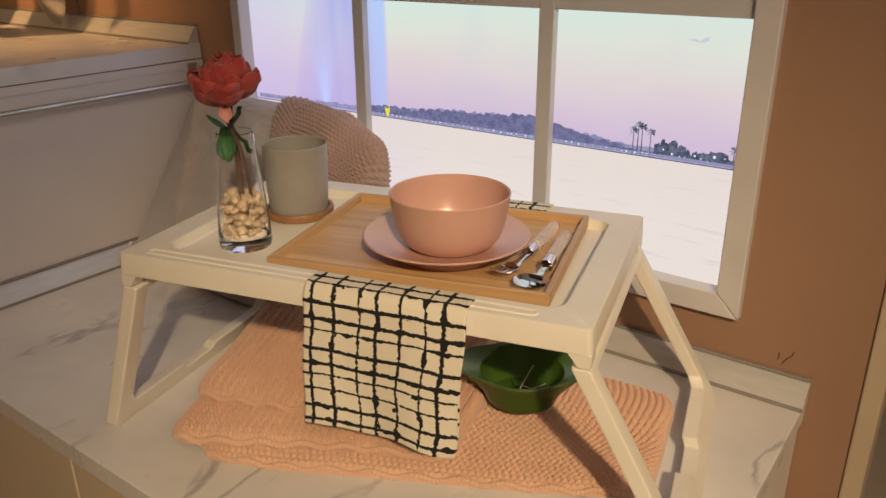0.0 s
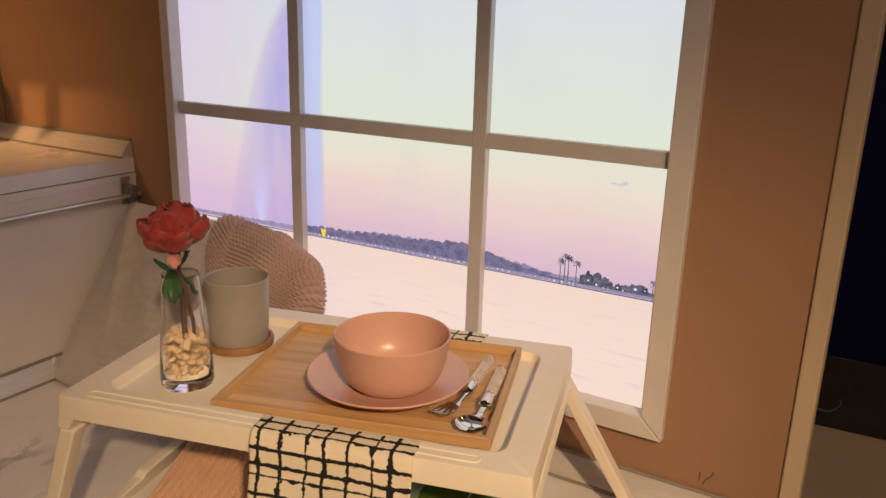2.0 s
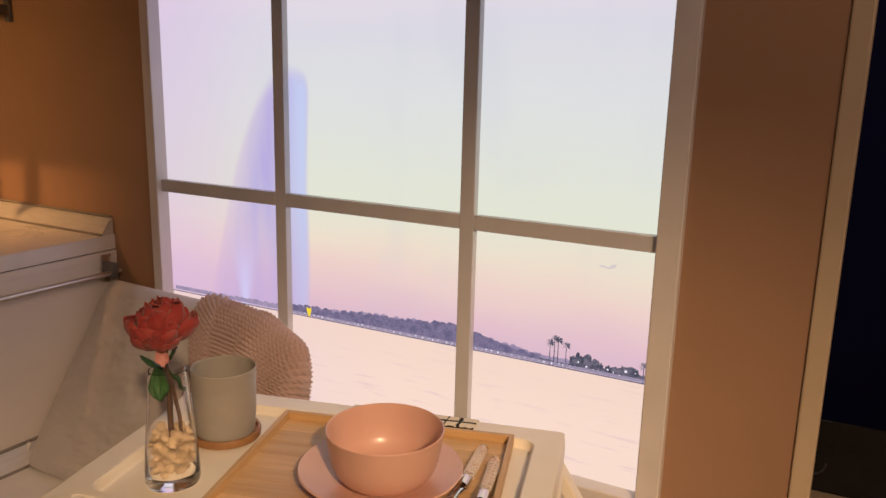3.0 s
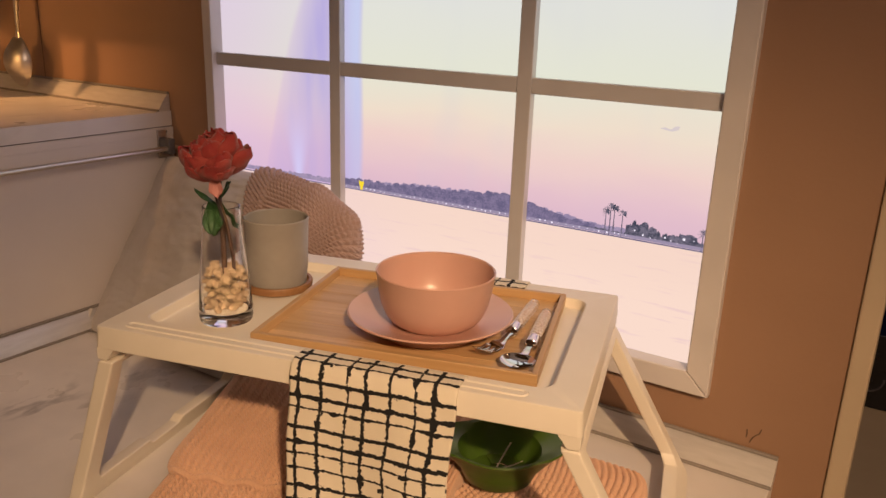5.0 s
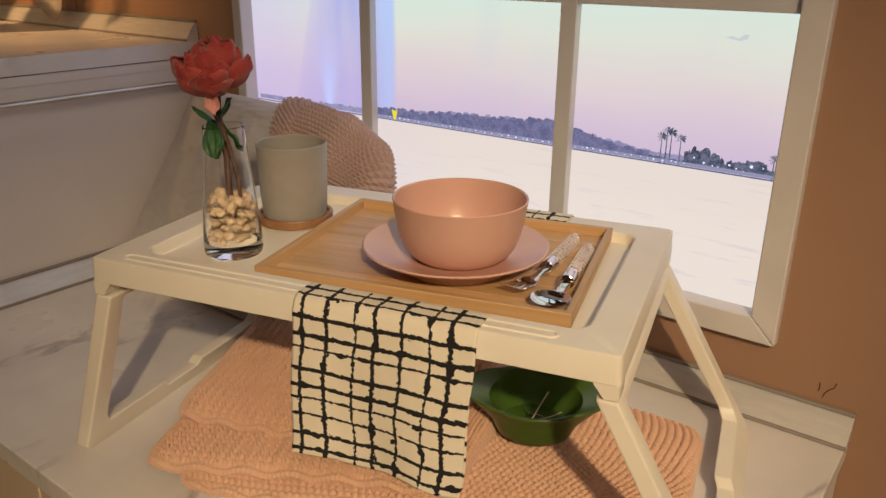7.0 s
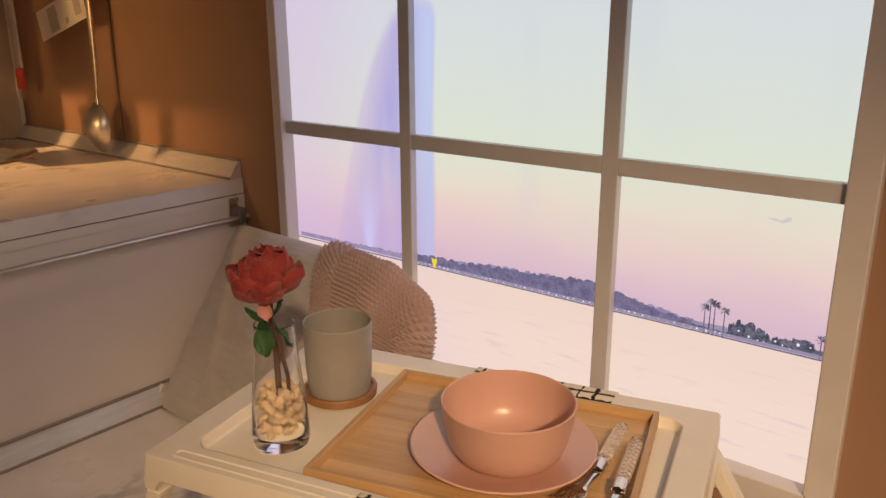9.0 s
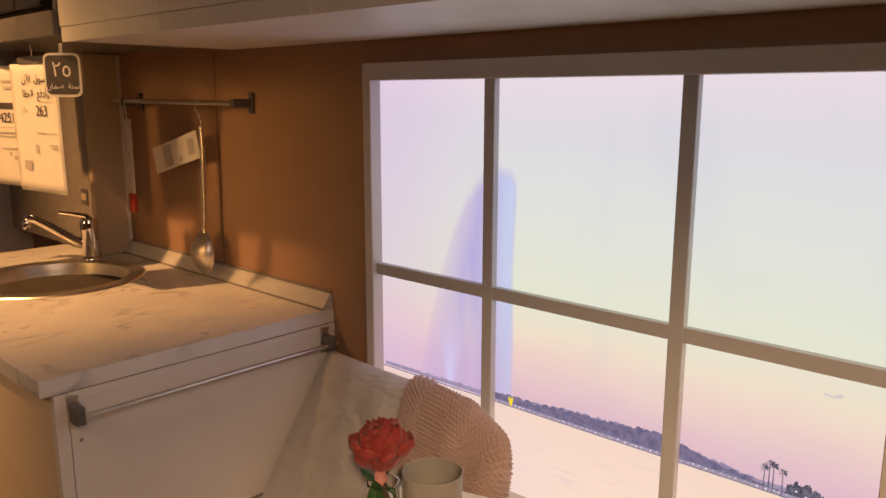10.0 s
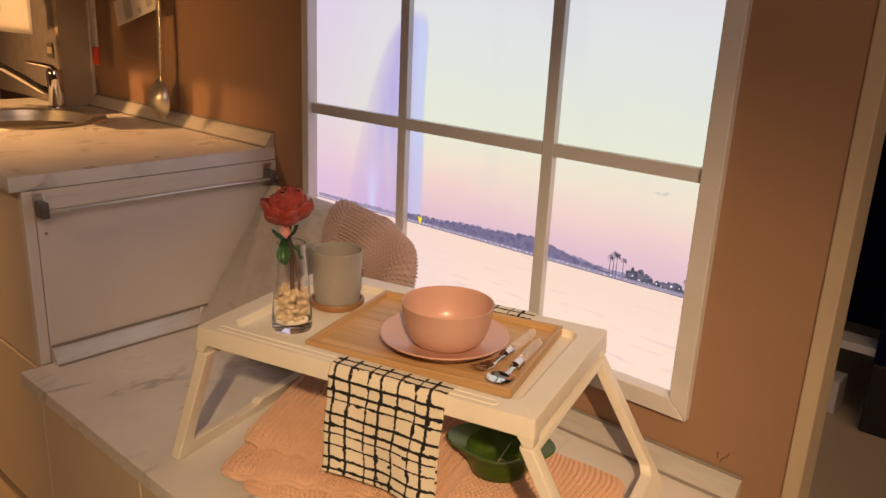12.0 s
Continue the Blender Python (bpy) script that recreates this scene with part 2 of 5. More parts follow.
PRINT = 0.97
M_WALL = mat("tan_painted_wall", (0.345, 0.205, 0.13), (0.315, 0.185, 0.115), 0.55, scale=3.5, grain=0.12, grain_scale=160)
M_WHITE = mat("white_painted_wood", (0.74, 0.71, 0.68), (0.69, 0.66, 0.63), 0.42, scale=9, grain=0.05, grain_scale=90)
M_FRAME = mat("grey_white_painted_frame", (0.63, 0.605, 0.60), (0.585, 0.56, 0.555), 0.42, scale=9, grain=0.05, grain_scale=90)
M_EDGE = mat("cream_edging", (0.52, 0.42, 0.30), (0.47, 0.38, 0.27), 0.5, scale=6, grain=0.05, grain_scale=150)
M_PLASTIC = mat("cream_white_plastic", (0.80, 0.75, 0.65), (0.77, 0.72, 0.62), 0.38, scale=14, grain=0.05, grain_scale=700)
M_MARBLE = marble_mat()
M_MUNTIN = mat("grey_white_bar", (0.58, 0.58, 0.60), (0.54, 0.54, 0.56), 0.5, scale=12, grain=0.05, grain_scale=120)
M_PANEL = mat("white_laminate_panel", (0.72, 0.675, 0.64), (0.68, 0.635, 0.60), 0.38, scale=5, grain=0.04, grain_scale=240)
M_FRONT = mat("cream_cabinet_front", (0.70, 0.58, 0.42), (0.66, 0.54, 0.39), 0.45, scale=4, grain=0.05, grain_scale=200)
M_ALU = mat("satin_aluminium", (0.66, 0.64, 0.62), (0.59, 0.57, 0.55), 0.36, 0.35, scale=20, stretch=(1, 1, 8))
M_STEEL = mat("brushed_steel", (0.74, 0.70, 0.64), (0.62, 0.58, 0.53), 0.36, 1.0, scale=18, stretch=(1, 1, 6), rvar=0.08)
M_CHROME = mat("polished_chrome", (0.82, 0.80, 0.78), (0.76, 0.74, 0.72), 0.06, 1.0, scale=30, rvar=0.03)
M_DARKGREY = mat("dark_grey_plastic", (0.09, 0.085, 0.085), (0.13, 0.12, 0.12), 0.4, scale=30)
M_BLACK = mat("black_gloss", (0.012, 0.011, 0.012), (0.02, 0.018, 0.018), 0.18, scale=8)
M_NAVY = mat("dark_navy_board", (0.003, 0.004, 0.026), (0.004, 0.006, 0.034), 0.9, scale=5, grain=0.1, spec=0.1)
M_FLOOR = mat("cream_vinyl_floor", (0.55, 0.45, 0.31), (0.49, 0.4, 0.27), 0.45, scale=2.5, grain=0.06, grain_scale=120)
M_CEIL = mat("store_ceiling", (0.22, 0.18, 0.14), (0.18, 0.15, 0.12), 0.8, scale=1.5)
M_PINK = mat("dusty_pink_glaze", (0.65, 0.395, 0.325), (0.62, 0.375, 0.305), 0.3, scale=25, grain=0.02, grain_scale=400, coat=0.15, rvar=0.05)
M_BAMBOO = wood_mat("bamboo", (0.60, 0.395, 0.20), (0.50, 0.30, 0.135), "X")
M_BAMBOO_Y = wood_mat("bamboo_cross", (0.60, 0.395, 0.20), (0.50, 0.30, 0.135), "Y")
M_CORK = wood_mat("acacia_saucer", (0.32, 0.165, 0.07), (0.23, 0.11, 0.045), "X", 0.6)
M_POT = mat("grey_stoneware", (0.335, 0.315, 0.285), (0.305, 0.285, 0.255), 0.45, scale=30, grain=0.05, grain_scale=500)
M_GREEN = mat("green_enamel", (0.060, 0.125, 0.014), (0.048, 0.105, 0.012), 0.33, scale=12, coat=0.05)
M_KNIT = mat("salmon_knit_wool", (0.72, 0.46, 0.32), (0.66, 0.41, 0.28), 0.95, scale=14, grain=0.5, grain_scale=1100, spec=0.1, sheen=0.3)
M_THROW = mat("dusty_rose_knit_wool", (0.47, 0.335, 0.295), (0.41, 0.285, 0.25), 0.95, scale=14, grain=0.5, grain_scale=1100, spec=0.1, sheen=0.3)
M_LINEN = mat("white_crumpled_cotton", (0.50, 0.47, 0.445), (0.46, 0.43, 0.405), 0.95, scale=16, grain=0.35, grain_scale=420, spec=0.15, sheen=0.2)
M_TOWEL = towel_mat()
M_PETAL = mat("red_cloth_petal", (0.27, 0.030, 0.029), (0.39, 0.075, 0.062), 0.75, scale=35, grain=0.3, grain_scale=500, spec=0.2, sheen=0.2)
M_PETAL_PALE = mat("pale_pink_cloth_petal", (0.58, 0.29, 0.27), (0.50, 0.20, 0.18), 0.75, scale=35, grain=0.3, grain_scale=500, spec=0.2)
M_LEAF = mat("green_cloth_leaf", (0.014, 0.058, 0.016), (0.022, 0.085, 0.024), 0.55, scale=40, grain=0.2, grain_scale=300)
M_STEM = mat("brown_plastic_stem", (0.085, 0.048, 0.032), (0.065, 0.036, 0.024), 0.6, scale=60, grain=0.2)
M_STONE = mat("cream_pebble", (0.50, 0.395, 0.275), (0.41, 0.31, 0.20), 0.85, scale=45, grain=0.6, grain_scale=350, spec=0.3)
M_GLASS = glass_mat("clear_glass")
M_ACRYLIC = glass_mat("textured_clear_acrylic", (1, 0.97, 0.94), 0.08, 1.49)
M_PAPER = mat("white_paper", (0.70, 0.67, 0.62), (0.67, 0.64, 0.59), 0.8, scale=12)
M_INK = mat("dark_ink", (0.05, 0.045, 0.045), (0.06, 0.05, 0.05), 0.7, scale=20)
M_GREYINK = mat("grey_print", (0.42, 0.39, 0.36), (0.46, 0.43, 0.4), 0.8, scale=20)
M_RED = mat("red_plastic", (0.55, 0.06, 0.03), (0.5, 0.05, 0.03), 0.35, scale=20)
M_GAP = mat("shadow_gap_strip", (0.06, 0.045, 0.035), (0.05, 0.04, 0.03), 0.8, scale=20)
# Grey of the seals; also paints the shade on the casing's back panel.
M_SEAL_SHADE = mat("grey_seal_and_panel_shade", (0.26, 0.23, 0.21), (0.22, 0.2, 0.18), 0.6, scale=30)
M_HOB = mat("clear_plastic_sleeve", (0.55, 0.5, 0.46), (0.6, 0.55, 0.5), 0.3, scale=20)
M_PRINT = picture_mat()


# ---- mesh helpers ----
def finish(name, me, material, parent=None, label="", m=None, sharp=38):
    if material:
        me.materials.append(material)
    me.polygons.foreach_set("use_smooth", [True] * len(me.polygons))
    me.set_sharp_from_angle(angle=radians(sharp))
    ob = new(name, me)
    if parent:
        ob.parent = parent
    if m is not None:
        ob.matrix_basis = m
    return tagged(ob, label)


def part(name, bm, material, parent=None, label="", m=None, sharp=38):
    """Links a bmesh as one mesh object, under a thing or a part."""
    bmesh.ops.recalc_face_normals(bm, faces=bm.faces[:])
    if len(bm.faces) < 160:
        areas = sorted((f.calc_area() for f in bm.faces), reverse=True)
        if sum(areas[:6]) > 0.8 * sum(areas):
            sharp = min(sharp, 22)
    me = bpy.data.meshes.new(name)
    bm.to_mesh(me)
    bm.free()
    return finish(name, me, material, parent, label, m, sharp)


def thing(name, m, label, category, group="", kind=""):
    ob = new(name)
    ob.empty_display_size = 0.02
    ob.matrix_basis = m
    return tagged(ob, label, category, group, kind)


def box(x0, x1, y0, y1, z0, z1, r=0.002, seg=2):
    bm = bmesh.new()
    bmesh.ops.create_cube(bm, size=1, matrix=Matrix.Translation(((x0 + x1) / 2, (y0 + y1) / 2, (z0 + z1) / 2)) @ Matrix.Diagonal((x1 - x0, y1 - y0, z1 - z0, 1)))
    if r:
        bmesh.ops.bevel(bm, geom=bm.edges[:], offset=r, segments=seg, profile=0.5, affect="EDGES")
    return bm


def ring_pts(w, d, r, n=6, cx=0.0, cy=0.0, z=0.0):
    pts = []
    for sx, sy, a0 in ((1, -1, -90), (1, 1, 0), (-1, 1, 90), (-1, -1, 180)):
        for i in range(n + 1):
            a = radians(a0 + 90 * i / n)
            pts.append((cx + sx * (w / 2 - r) + r * math.cos(a), cy + sy * (d / 2 - r) + r * math.sin(a), z))
    return pts


def circle(r, z, n=48, sx=1.0, sy=1.0, cx=0.0, cy=0.0):
    return [(cx + r * sx * math.cos(2 * math.pi * i / n), cy + r * sy * math.sin(2 * math.pi * i / n), z) for i in range(n)]


def loft(rings, cap0=True, cap1=True, close=False):
    bm = bmesh.new()
    vs = [[bm.verts.new(p) for p in r] for r in rings]
    n = len(vs[0])
    pairs = list(zip(vs, vs[1:])) + ([(vs[-1], vs[0])] if close else [])
    for a, b in pairs:
        for i in range(n):
            bm.faces.new((a[i], a[(i + 1) % n], b[(i + 1) % n], b[i]))
    if not close:
        if cap0:
            bm.faces.new(vs[0][::-1])
        if cap1:
            bm.faces.new(vs[-1])
    return bm


def lathe(profile, n=48, **kw):
    return loft([circle(max(r, 0.0004), z, n) for r, z in profile], **kw)


def tube(path, radius, n=10, caps=True, flat=1.0):
    """A round bar along a path of points; radius may be one number or one for each point."""
    pts = [Vector(p) for p in path]
    rad = radius if isinstance(radius, (list, tuple)) else [radius] * len(pts)
    rings = []
    up = Vector((0.12, 0.25, 1)).normalized()
    for i, p in enumerate(pts):
        d = (pts[min(i + 1, len(pts) - 1)] - pts[max(i - 1, 0)]).normalized()
        a = d.cross(up)
        a = a.normalized() if a.length > 0.05 else d.cross(Vector((1, 0, 0))).normalized()
        b = d.cross(a).normalized()
        rings.append([tuple(p + rad[i] * (math.cos(2 * math.pi * k / n) * a + flat * math.sin(2 * math.pi * k / n) * b)) for k in range(n)])
    return loft(rings, caps, caps)


def extrude_xz(outline, y0, y1, r=0.0):
    """A plate from an outline in x and z, between two depths."""
    bm = bmesh.new()
    a = [bm.verts.new((x, y0, z)) for x, z in outline]
    b = [bm.verts.new((x, y1, z)) for x, z in outline]
    n = len(a)
    bm.faces.new(a)
    bm.faces.new(b[::-1])
    for i in range(n):
        bm.faces.new((a[i], b[i], b[(i + 1) % n], a[(i + 1) % n]))
    if r:
        bmesh.ops.bevel(bm, geom=bm.edges[:], offset=r, segments=1, profile=0.5, affect="EDGES")
    return bm


def grid_mesh(name, p, uv=None, wrap=False):
    """A mesh from a grid of places (rows x columns x 3)."""
    nu, nv = p.shape[:2]
    i = np.arange(nu * nv).reshape(nu, nv)
    f = np.stack([i[:-1, :-1], i[1:, :-1], i[1:, 1:], i[:-1, 1:]], -1).reshape(-1, 4)
    me = bpy.data.meshes.new(name)
    me.vertices.add(nu * nv)
    me.vertices.foreach_set("co", p.reshape(-1).astype(np.float32))
    me.loops.add(f.size)
    me.loops.foreach_set("vertex_index", f.reshape(-1).astype(np.int32))
    me.polygons.add(len(f))
    me.polygons.foreach_set("loop_start", np.arange(0, f.size, 4, dtype=np.int32))
    me.update(calc_edges=True)
    if uv is not None:
        layer = me.uv_layers.new(name="UVMap")
        layer.data.foreach_set("uv", uv.reshape(-1, 2)[f.reshape(-1)].reshape(-1).astype(np.float32))
    me.validate()
    return me


def normals_of(p):
    du, dv = np.gradient(p, axis=0), np.gradient(p, axis=1)
    n = np.cross(du, dv)
    return n / (np.linalg.norm(n, axis=-1, keepdims=True) + 1e-12)


def smooth_noise(x, y, scale, seed):
    """A cheap sum of crossed waves, for folds and unevenness."""
    rng = np.random.RandomState(seed)
    out = np.zeros_like(x)
    for _ in range(7):
        a, k, ph = rng.uniform(0, 6.283), scale * rng.uniform(0.6, 1.7), rng.uniform(0, 6.283)
        out += np.sin(k * (x * np.cos(a) + y * np.sin(a)) + ph)
    return out / 7


def stocking(x, y, w, h):
    """Height of plain knitting: columns of paired slanting loops."""
    f = np.abs(x / w - np.floor(x / w) - 0.5)
    leg = np.clip(1 - ((f - 0.24) / 0.24) ** 2, 0, 1)
    return leg ** 0.85 * (0.5 + 0.5 * np.cos(2 * np.pi * (y / h + 1.5 * f)))


def moss(x, y, w, h):
    """Height of a bumpy purl knit: staggered knots."""
    row = np.floor(y / h)
    fx = x / w + 0.5 * (row % 2) + 0.06 * np.sin(row * 2.3)
    fx = fx - np.floor(fx) - 0.5
    fy = y / h - row - 0.5
    return np.clip(1 - (fx / 0.47) ** 2 - (fy / 0.47) ** 2 + 0.9 * fx * fy, 0, 1) ** 0.6


def text_on(name, body, size, m, material, parent=None, align="CENTER"):
    """Letters in the built-in font, as a mesh."""
    cu = bpy.data.curves.new(name, "FONT")
    cu.body, cu.size, cu.extrude, cu.align_x, cu.align_y = body, size, 0.0002, align, "CENTER"
    tmp = new(name, cu)
    me = bpy.data.meshes.new_from_object(tmp.evaluated_get(bpy.context.evaluated_depsgraph_get()))
    bpy.data.objects.remove(tmp)
    bpy.data.curves.remove(cu)
    return finish(name, me, material, parent, "", m)


# The furniture stands square to the window wall; the bed table is turned.
FM = pose(0, 0, 0)
TM = pose(-0.2427, -0.5863, 0, 0, 0, 15.0)
FLOOR, TOP, CTR = -0.5, 0.261, 0.405


# ---- the room ----
def wall(name, x0, x1, y0, y1, z0, z1, material, label):
    ob = part(name, box(x0, x1, y0, y1, z0, z1, 0), material)
    return tagged(ob, label, "wall", kind="structure")


WX0, WX1, WZ0, WZ1 = -0.667, 0.299, 0.137, 0.905
HX0, HX1, HZ0, HZ1 = WX0 - 0.012, WX1 + 0.012, WZ0 - 0.012, WZ1 + 0.012
# the window wall, left open for the light box
bm = bmesh.new()
for x0, x1, z0, z1 in ((-2.6, HX0, FLOOR, 2.2), (HX1, 0.500, FLOOR, 2.2), (HX0, HX1, FLOOR, HZ0), (HX0, HX1, HZ1, 2.2)):
    bmesh.ops.create_cube(bm, size=1, matrix=Matrix.Translation(((x0 + x1) / 2, 0.03, (z0 + z1) / 2)) @ Matrix.Diagonal((x1 - x0, 0.06, z1 - z0, 1)))
wn = tagged(part("wall_north", bm, M_WALL), "tan painted partition wall behind the marble bench", "wall", kind="structure")
for mx, mz, pts in ((0.391, 0.066, [(0, 0), (0.001, -0.006), (0, -0.012)]), (0.406, 0.060, [(0.004, 0.012), (0.002, 0.004), (-0.003, 0), (-0.007, -0.006), (-0.009, -0.013)])):
    part("scratch", tube([(mx + a, -0.0006, mz + b) for a, b in pts], 0.0007, 5), M_STEM, wn, "dark scuff")
part("panel_joint", box(-1.2635, -1.2620, -0.0007, 0.0005, CTR + 0.036, 0.98, 0), M_STEM, wn, "fine dark joint")
wall("wall_west", -2.7, -2.6, -3.6, 0.1, FLOOR, 2.2, M_WHITE, "off-white side wall beyond the sink")
wall("wall_south", -2.7, 3.4, -3.7, -3.6, FLOOR, 2.2, M_WALL, "plain wall behind the camera")
wall("wall_east", 3.3, 3.4, -3.6, 2.6, FLOOR, 2.2, M_WALL, "plain wall far to the side")
wall("wall_back", -2.7, 3.4, 2.5, 2.6, FLOOR, 2.2, M_NAVY, "dark wall of the space behind the partition")
tagged(part("floor", box(-2.7, 3.4, -3.7, 2.6, FLOOR - 0.1, FLOOR, 0), M_FLOOR), "cream floor of the showroom", "floor", kind="structure")
tagged(part("ceiling", box(-2.7, 3.4, -3.7, 2.6, 2.2, 2.3, 0), M_CEIL), "dim brown ceiling", "ceiling", kind="structure")
# white end trim of the partition, with a dark reveal
trim = thing("trim", pose(0.500, 0, 0), "cream edging strip on the end of the partition", "trim", kind="structure")
part("strip", box(0.0006, 0.0265, -0.005, 0.066, FLOOR, 2.2, 0.003), M_EDGE, trim)


# ---- the backlit window ----
def window():
    w = thing("window_1", pose(0, 0, 0), "white framed window with a backlit dusk seascape print", "window", kind="structure")
    o, d, ol = 0.034, -0.016, 0.023
    for a, b in ((((WX0 - ol, WZ0 - o), (WX1 + o, WZ0 - o)), ((WX0, WZ0), (WX1, WZ0))), (((WX1 + o, WZ0 - o), (WX1 + o, WZ1 + o)), ((WX1, WZ0), (WX1, WZ1))),
                 (((WX1 + o, WZ1 + o), (WX0 - ol, WZ1 + o)), ((WX1, WZ1), (WX0, WZ1))), (((WX0 - ol, WZ1 + o), (WX0 - ol, WZ0 - o)), ((WX0, WZ1), (WX0, WZ0)))):
        q = [Vector((x, 0, z)) for x, z in (a[0], a[1], b[1], b[0])]
        c = sum(q, Vector()) / 4
        along = (q[1] - q[0]).normalized()
        q = [v - along * 0.0005 * (1 if (v - c).dot(along) > 0 else -1) for v in q]
        bm = bmesh.new()
        f = [bm.verts.new((v.x, d, v.z)) for v in q]
        g = [bm.verts.new((v.x, 0.012, v.z)) for v in q]
        bm.faces.new(f)
        bm.faces.new(g[::-1])
        for i in range(4):
            bm.faces.new((f[i], g[i], g[(i + 1) % 4], f[(i + 1) % 4]))
        bmesh.ops.bevel(bm, geom=[e for e in bm.edges if all(v.co.y < 0 for v in e.verts)], offset=0.0022, segments=2, profile=0.5, affect="EDGES")
        part("window_frame", bm, M_FRAME, w, sharp=22)
    # A dark strip draws the shade of the gap below the frame.
    part("gap_shade", box(WX0 - ol, WX1 + o - 0.001, -0.002, 0.001, WZ0 - o - 0.004, WZ0 - o + 0.002, 0), M_GAP, w, "dark strip painted as the gap's shade under the frame")
    for mx, hw in ((-0.3675, 0.0118), (0.0035, 0.0123)):
        part("muntin", box(mx - hw, mx + hw, -0.006, 0.009, WZ0, WZ1, 0.0015), M_MUNTIN, w)
    for x0, x1 in ((WX0, -0.3795), (-0.3555, -0.0090), (0.0160, WX1)):
        part("muntin", box(x0, x1, -0.005, 0.009, 0.509, 0.533, 0.0015), M_MUNTIN, w)
    pic = part("picture", box(WX0 - 0.010, WX1 + 0.010, 0.014, 0.02, WZ0 - 0.010, WZ1 + 0.010, 0), M_PRINT, w, "glowing print of a bay at dusk with a fountain")
    rng = random.Random(4)
    y = 0.0125
    far = glow_mottled("print_far_trees", lin(142, 136, 168), lin(162, 154, 182), 260)
    near = glow_mottled("print_trees", lin(99, 98, 130), lin(127, 122, 153), 300)
    dark = glow_mottled("print_near_trees", lin(62, 68, 84), lin(116, 116, 134), 340)
    lampg, gold, rail = glow("print_lamps", lin(235, 240, 255)), glow("print_gold", lin(240, 220, 60)), glow("print_railing", lin(92, 96, 128))

    def shore(x):
        return 0.309 + 0.004 * x

    def trees(x0, x1, tall, seed, material, step=0.0005, rough=0.8, back=0.0, cap=0.0095):
        crowns, top = [], []
        r4 = random.Random(seed)
        x = x0
        while x < x1:
            h = tall((x - x0) / (x1 - x0))
            r = min(h * 0.75, cap) * r4.uniform(0.35, 1.0)
            crowns.append((x, h * r4.uniform(1 - 0.34 * rough, 1.08) - r, r))
            x += r * r4.uniform(0.45, 0.95)
        x = x0
        while x <= x1:
            h = max([cz + math.sqrt(max(r * r - (x - cx) ** 2, 0)) for cx, cz, r in crowns if abs(x - cx) < r] or [tall((x - x0) / (x1 - x0)) * 0.55])
            h += 0.0020 * rough * (noise.noise(Vector((x * 420, seed, 0))) + 0.6 * noise.noise(Vector((x * 1100, seed, 5))))
            top.append((x, shore(x) + 0.002 + max(h, 0.001)))
            x += step
        bm = bmesh.new()
        lo = [bm.verts.new((px, y + back, shore(px) + 0.0025)) for px, _ in top]
        hi = [bm.verts.new((px, y + back, pz)) for px, pz in top]
        for i in range(len(top) - 1):
            bm.faces.new((lo[i], lo[i + 1], hi[i + 1], hi[i]))
        part("treeline", bm, material, pic)

    trees(-0.66, -0.38, lambda k: 0.008 + 0.003 * k, 2, far)
    trees(-0.385, 0.13, lambda k: 0.010 + 0.023 * math.exp(-((k - 0.69) / 0.19) ** 2) + 0.013 * math.exp(-((k - 0.38) / 0.2) ** 2) + 0.006 * math.exp(-((k - 0.12) / 0.1) ** 2), 5, near)
    trees(-0.385, 0.20, lambda k: 0.010 + 0.019 * math.exp(-((k - 0.60) / 0.22) ** 2) + 0.012 * math.exp(-((k - 0.3) / 0.2) ** 2), 21, far, back=0.0004)
    y = 0.0115
    trees(0.10, 0.185, lambda k: 0.004 + 0.003 * math.sin(3.1 * k), 8, dark)
    trees(0.178, 0.298, lambda k: 0.016 + 0.011 * abs(math.sin(6.1 * k + 0.4)) ** 0.8 - 0.008 * k, 11, dark, rough=1.2, cap=0.0058)
    y = 0.0105
    for px, h in ((0.146, 0.036), (0.153, 0.044), (0.159, 0.042), (0.172, 0.036), (0.291, 0.026)):
        bm = bmesh.new()
        z0 = shore(px)
        t = [bm.verts.new(p) for p in ((px - 0.0009, y, z0), (px + 0.0009, y, z0), (px + 0.0006, y, z0 + h), (px - 0.0006, y, z0 + h))]
        bm.faces.new(t)
        for i in range(17):
            a = radians(-40 + 260 * i / 16 + rng.uniform(-8, 8))
            ln = 0.0080 * rng.uniform(0.8, 1.15)
            tip = (px + ln * math.cos(a), y, z0 + h + ln * math.sin(a) - 0.0012)
            bm.faces.new([bm.verts.new(p) for p in ((px, y, z0 + h - 0.0006), (px + 0.6 * ln * math.cos(a + 0.3), y, z0 + h + 0.6 * ln * math.sin(a + 0.3)), tip)])
        part("palm", bm, dark, pic)
    part("shore_line", box(-0.666, 0.298, y - 0.0004, y, -0.0008, 0.0009, 0), rail, pic, m=pose(0, 0, 0.309, 0, -0.23, 0))
    part("promenade", box(-0.385, 0.298, y, y + 0.0005, 0.0014, 0.0062, 0), glow("print_promenade", lin(150, 146, 172)), pic, m=pose(0, 0, 0.309, 0, -0.23, 0))
    dots = bmesh.new()
    for i in range(62):
        px = -0.385 + 0.675 * (i + rng.uniform(-0.3, 0.3)) / 62
        r = rng.choice((0.0008, 0.0011, 0.0015)) * (1.5 if px > 0.19 and i % 3 == 0 else 1)
        zz = shore(px) + 0.0045 + (rng.uniform(0, 0.01) if px > 0.19 else rng.uniform(-0.001, 0.001))
        dots.faces.new([dots.verts.new((px + r * math.cos(a * 1.047), y - 0.0008, zz + r * math.sin(a * 1.047))) for a in range(6)])
    tagged(part("shore_lamps", dots, lampg, pic), kind="stuff")
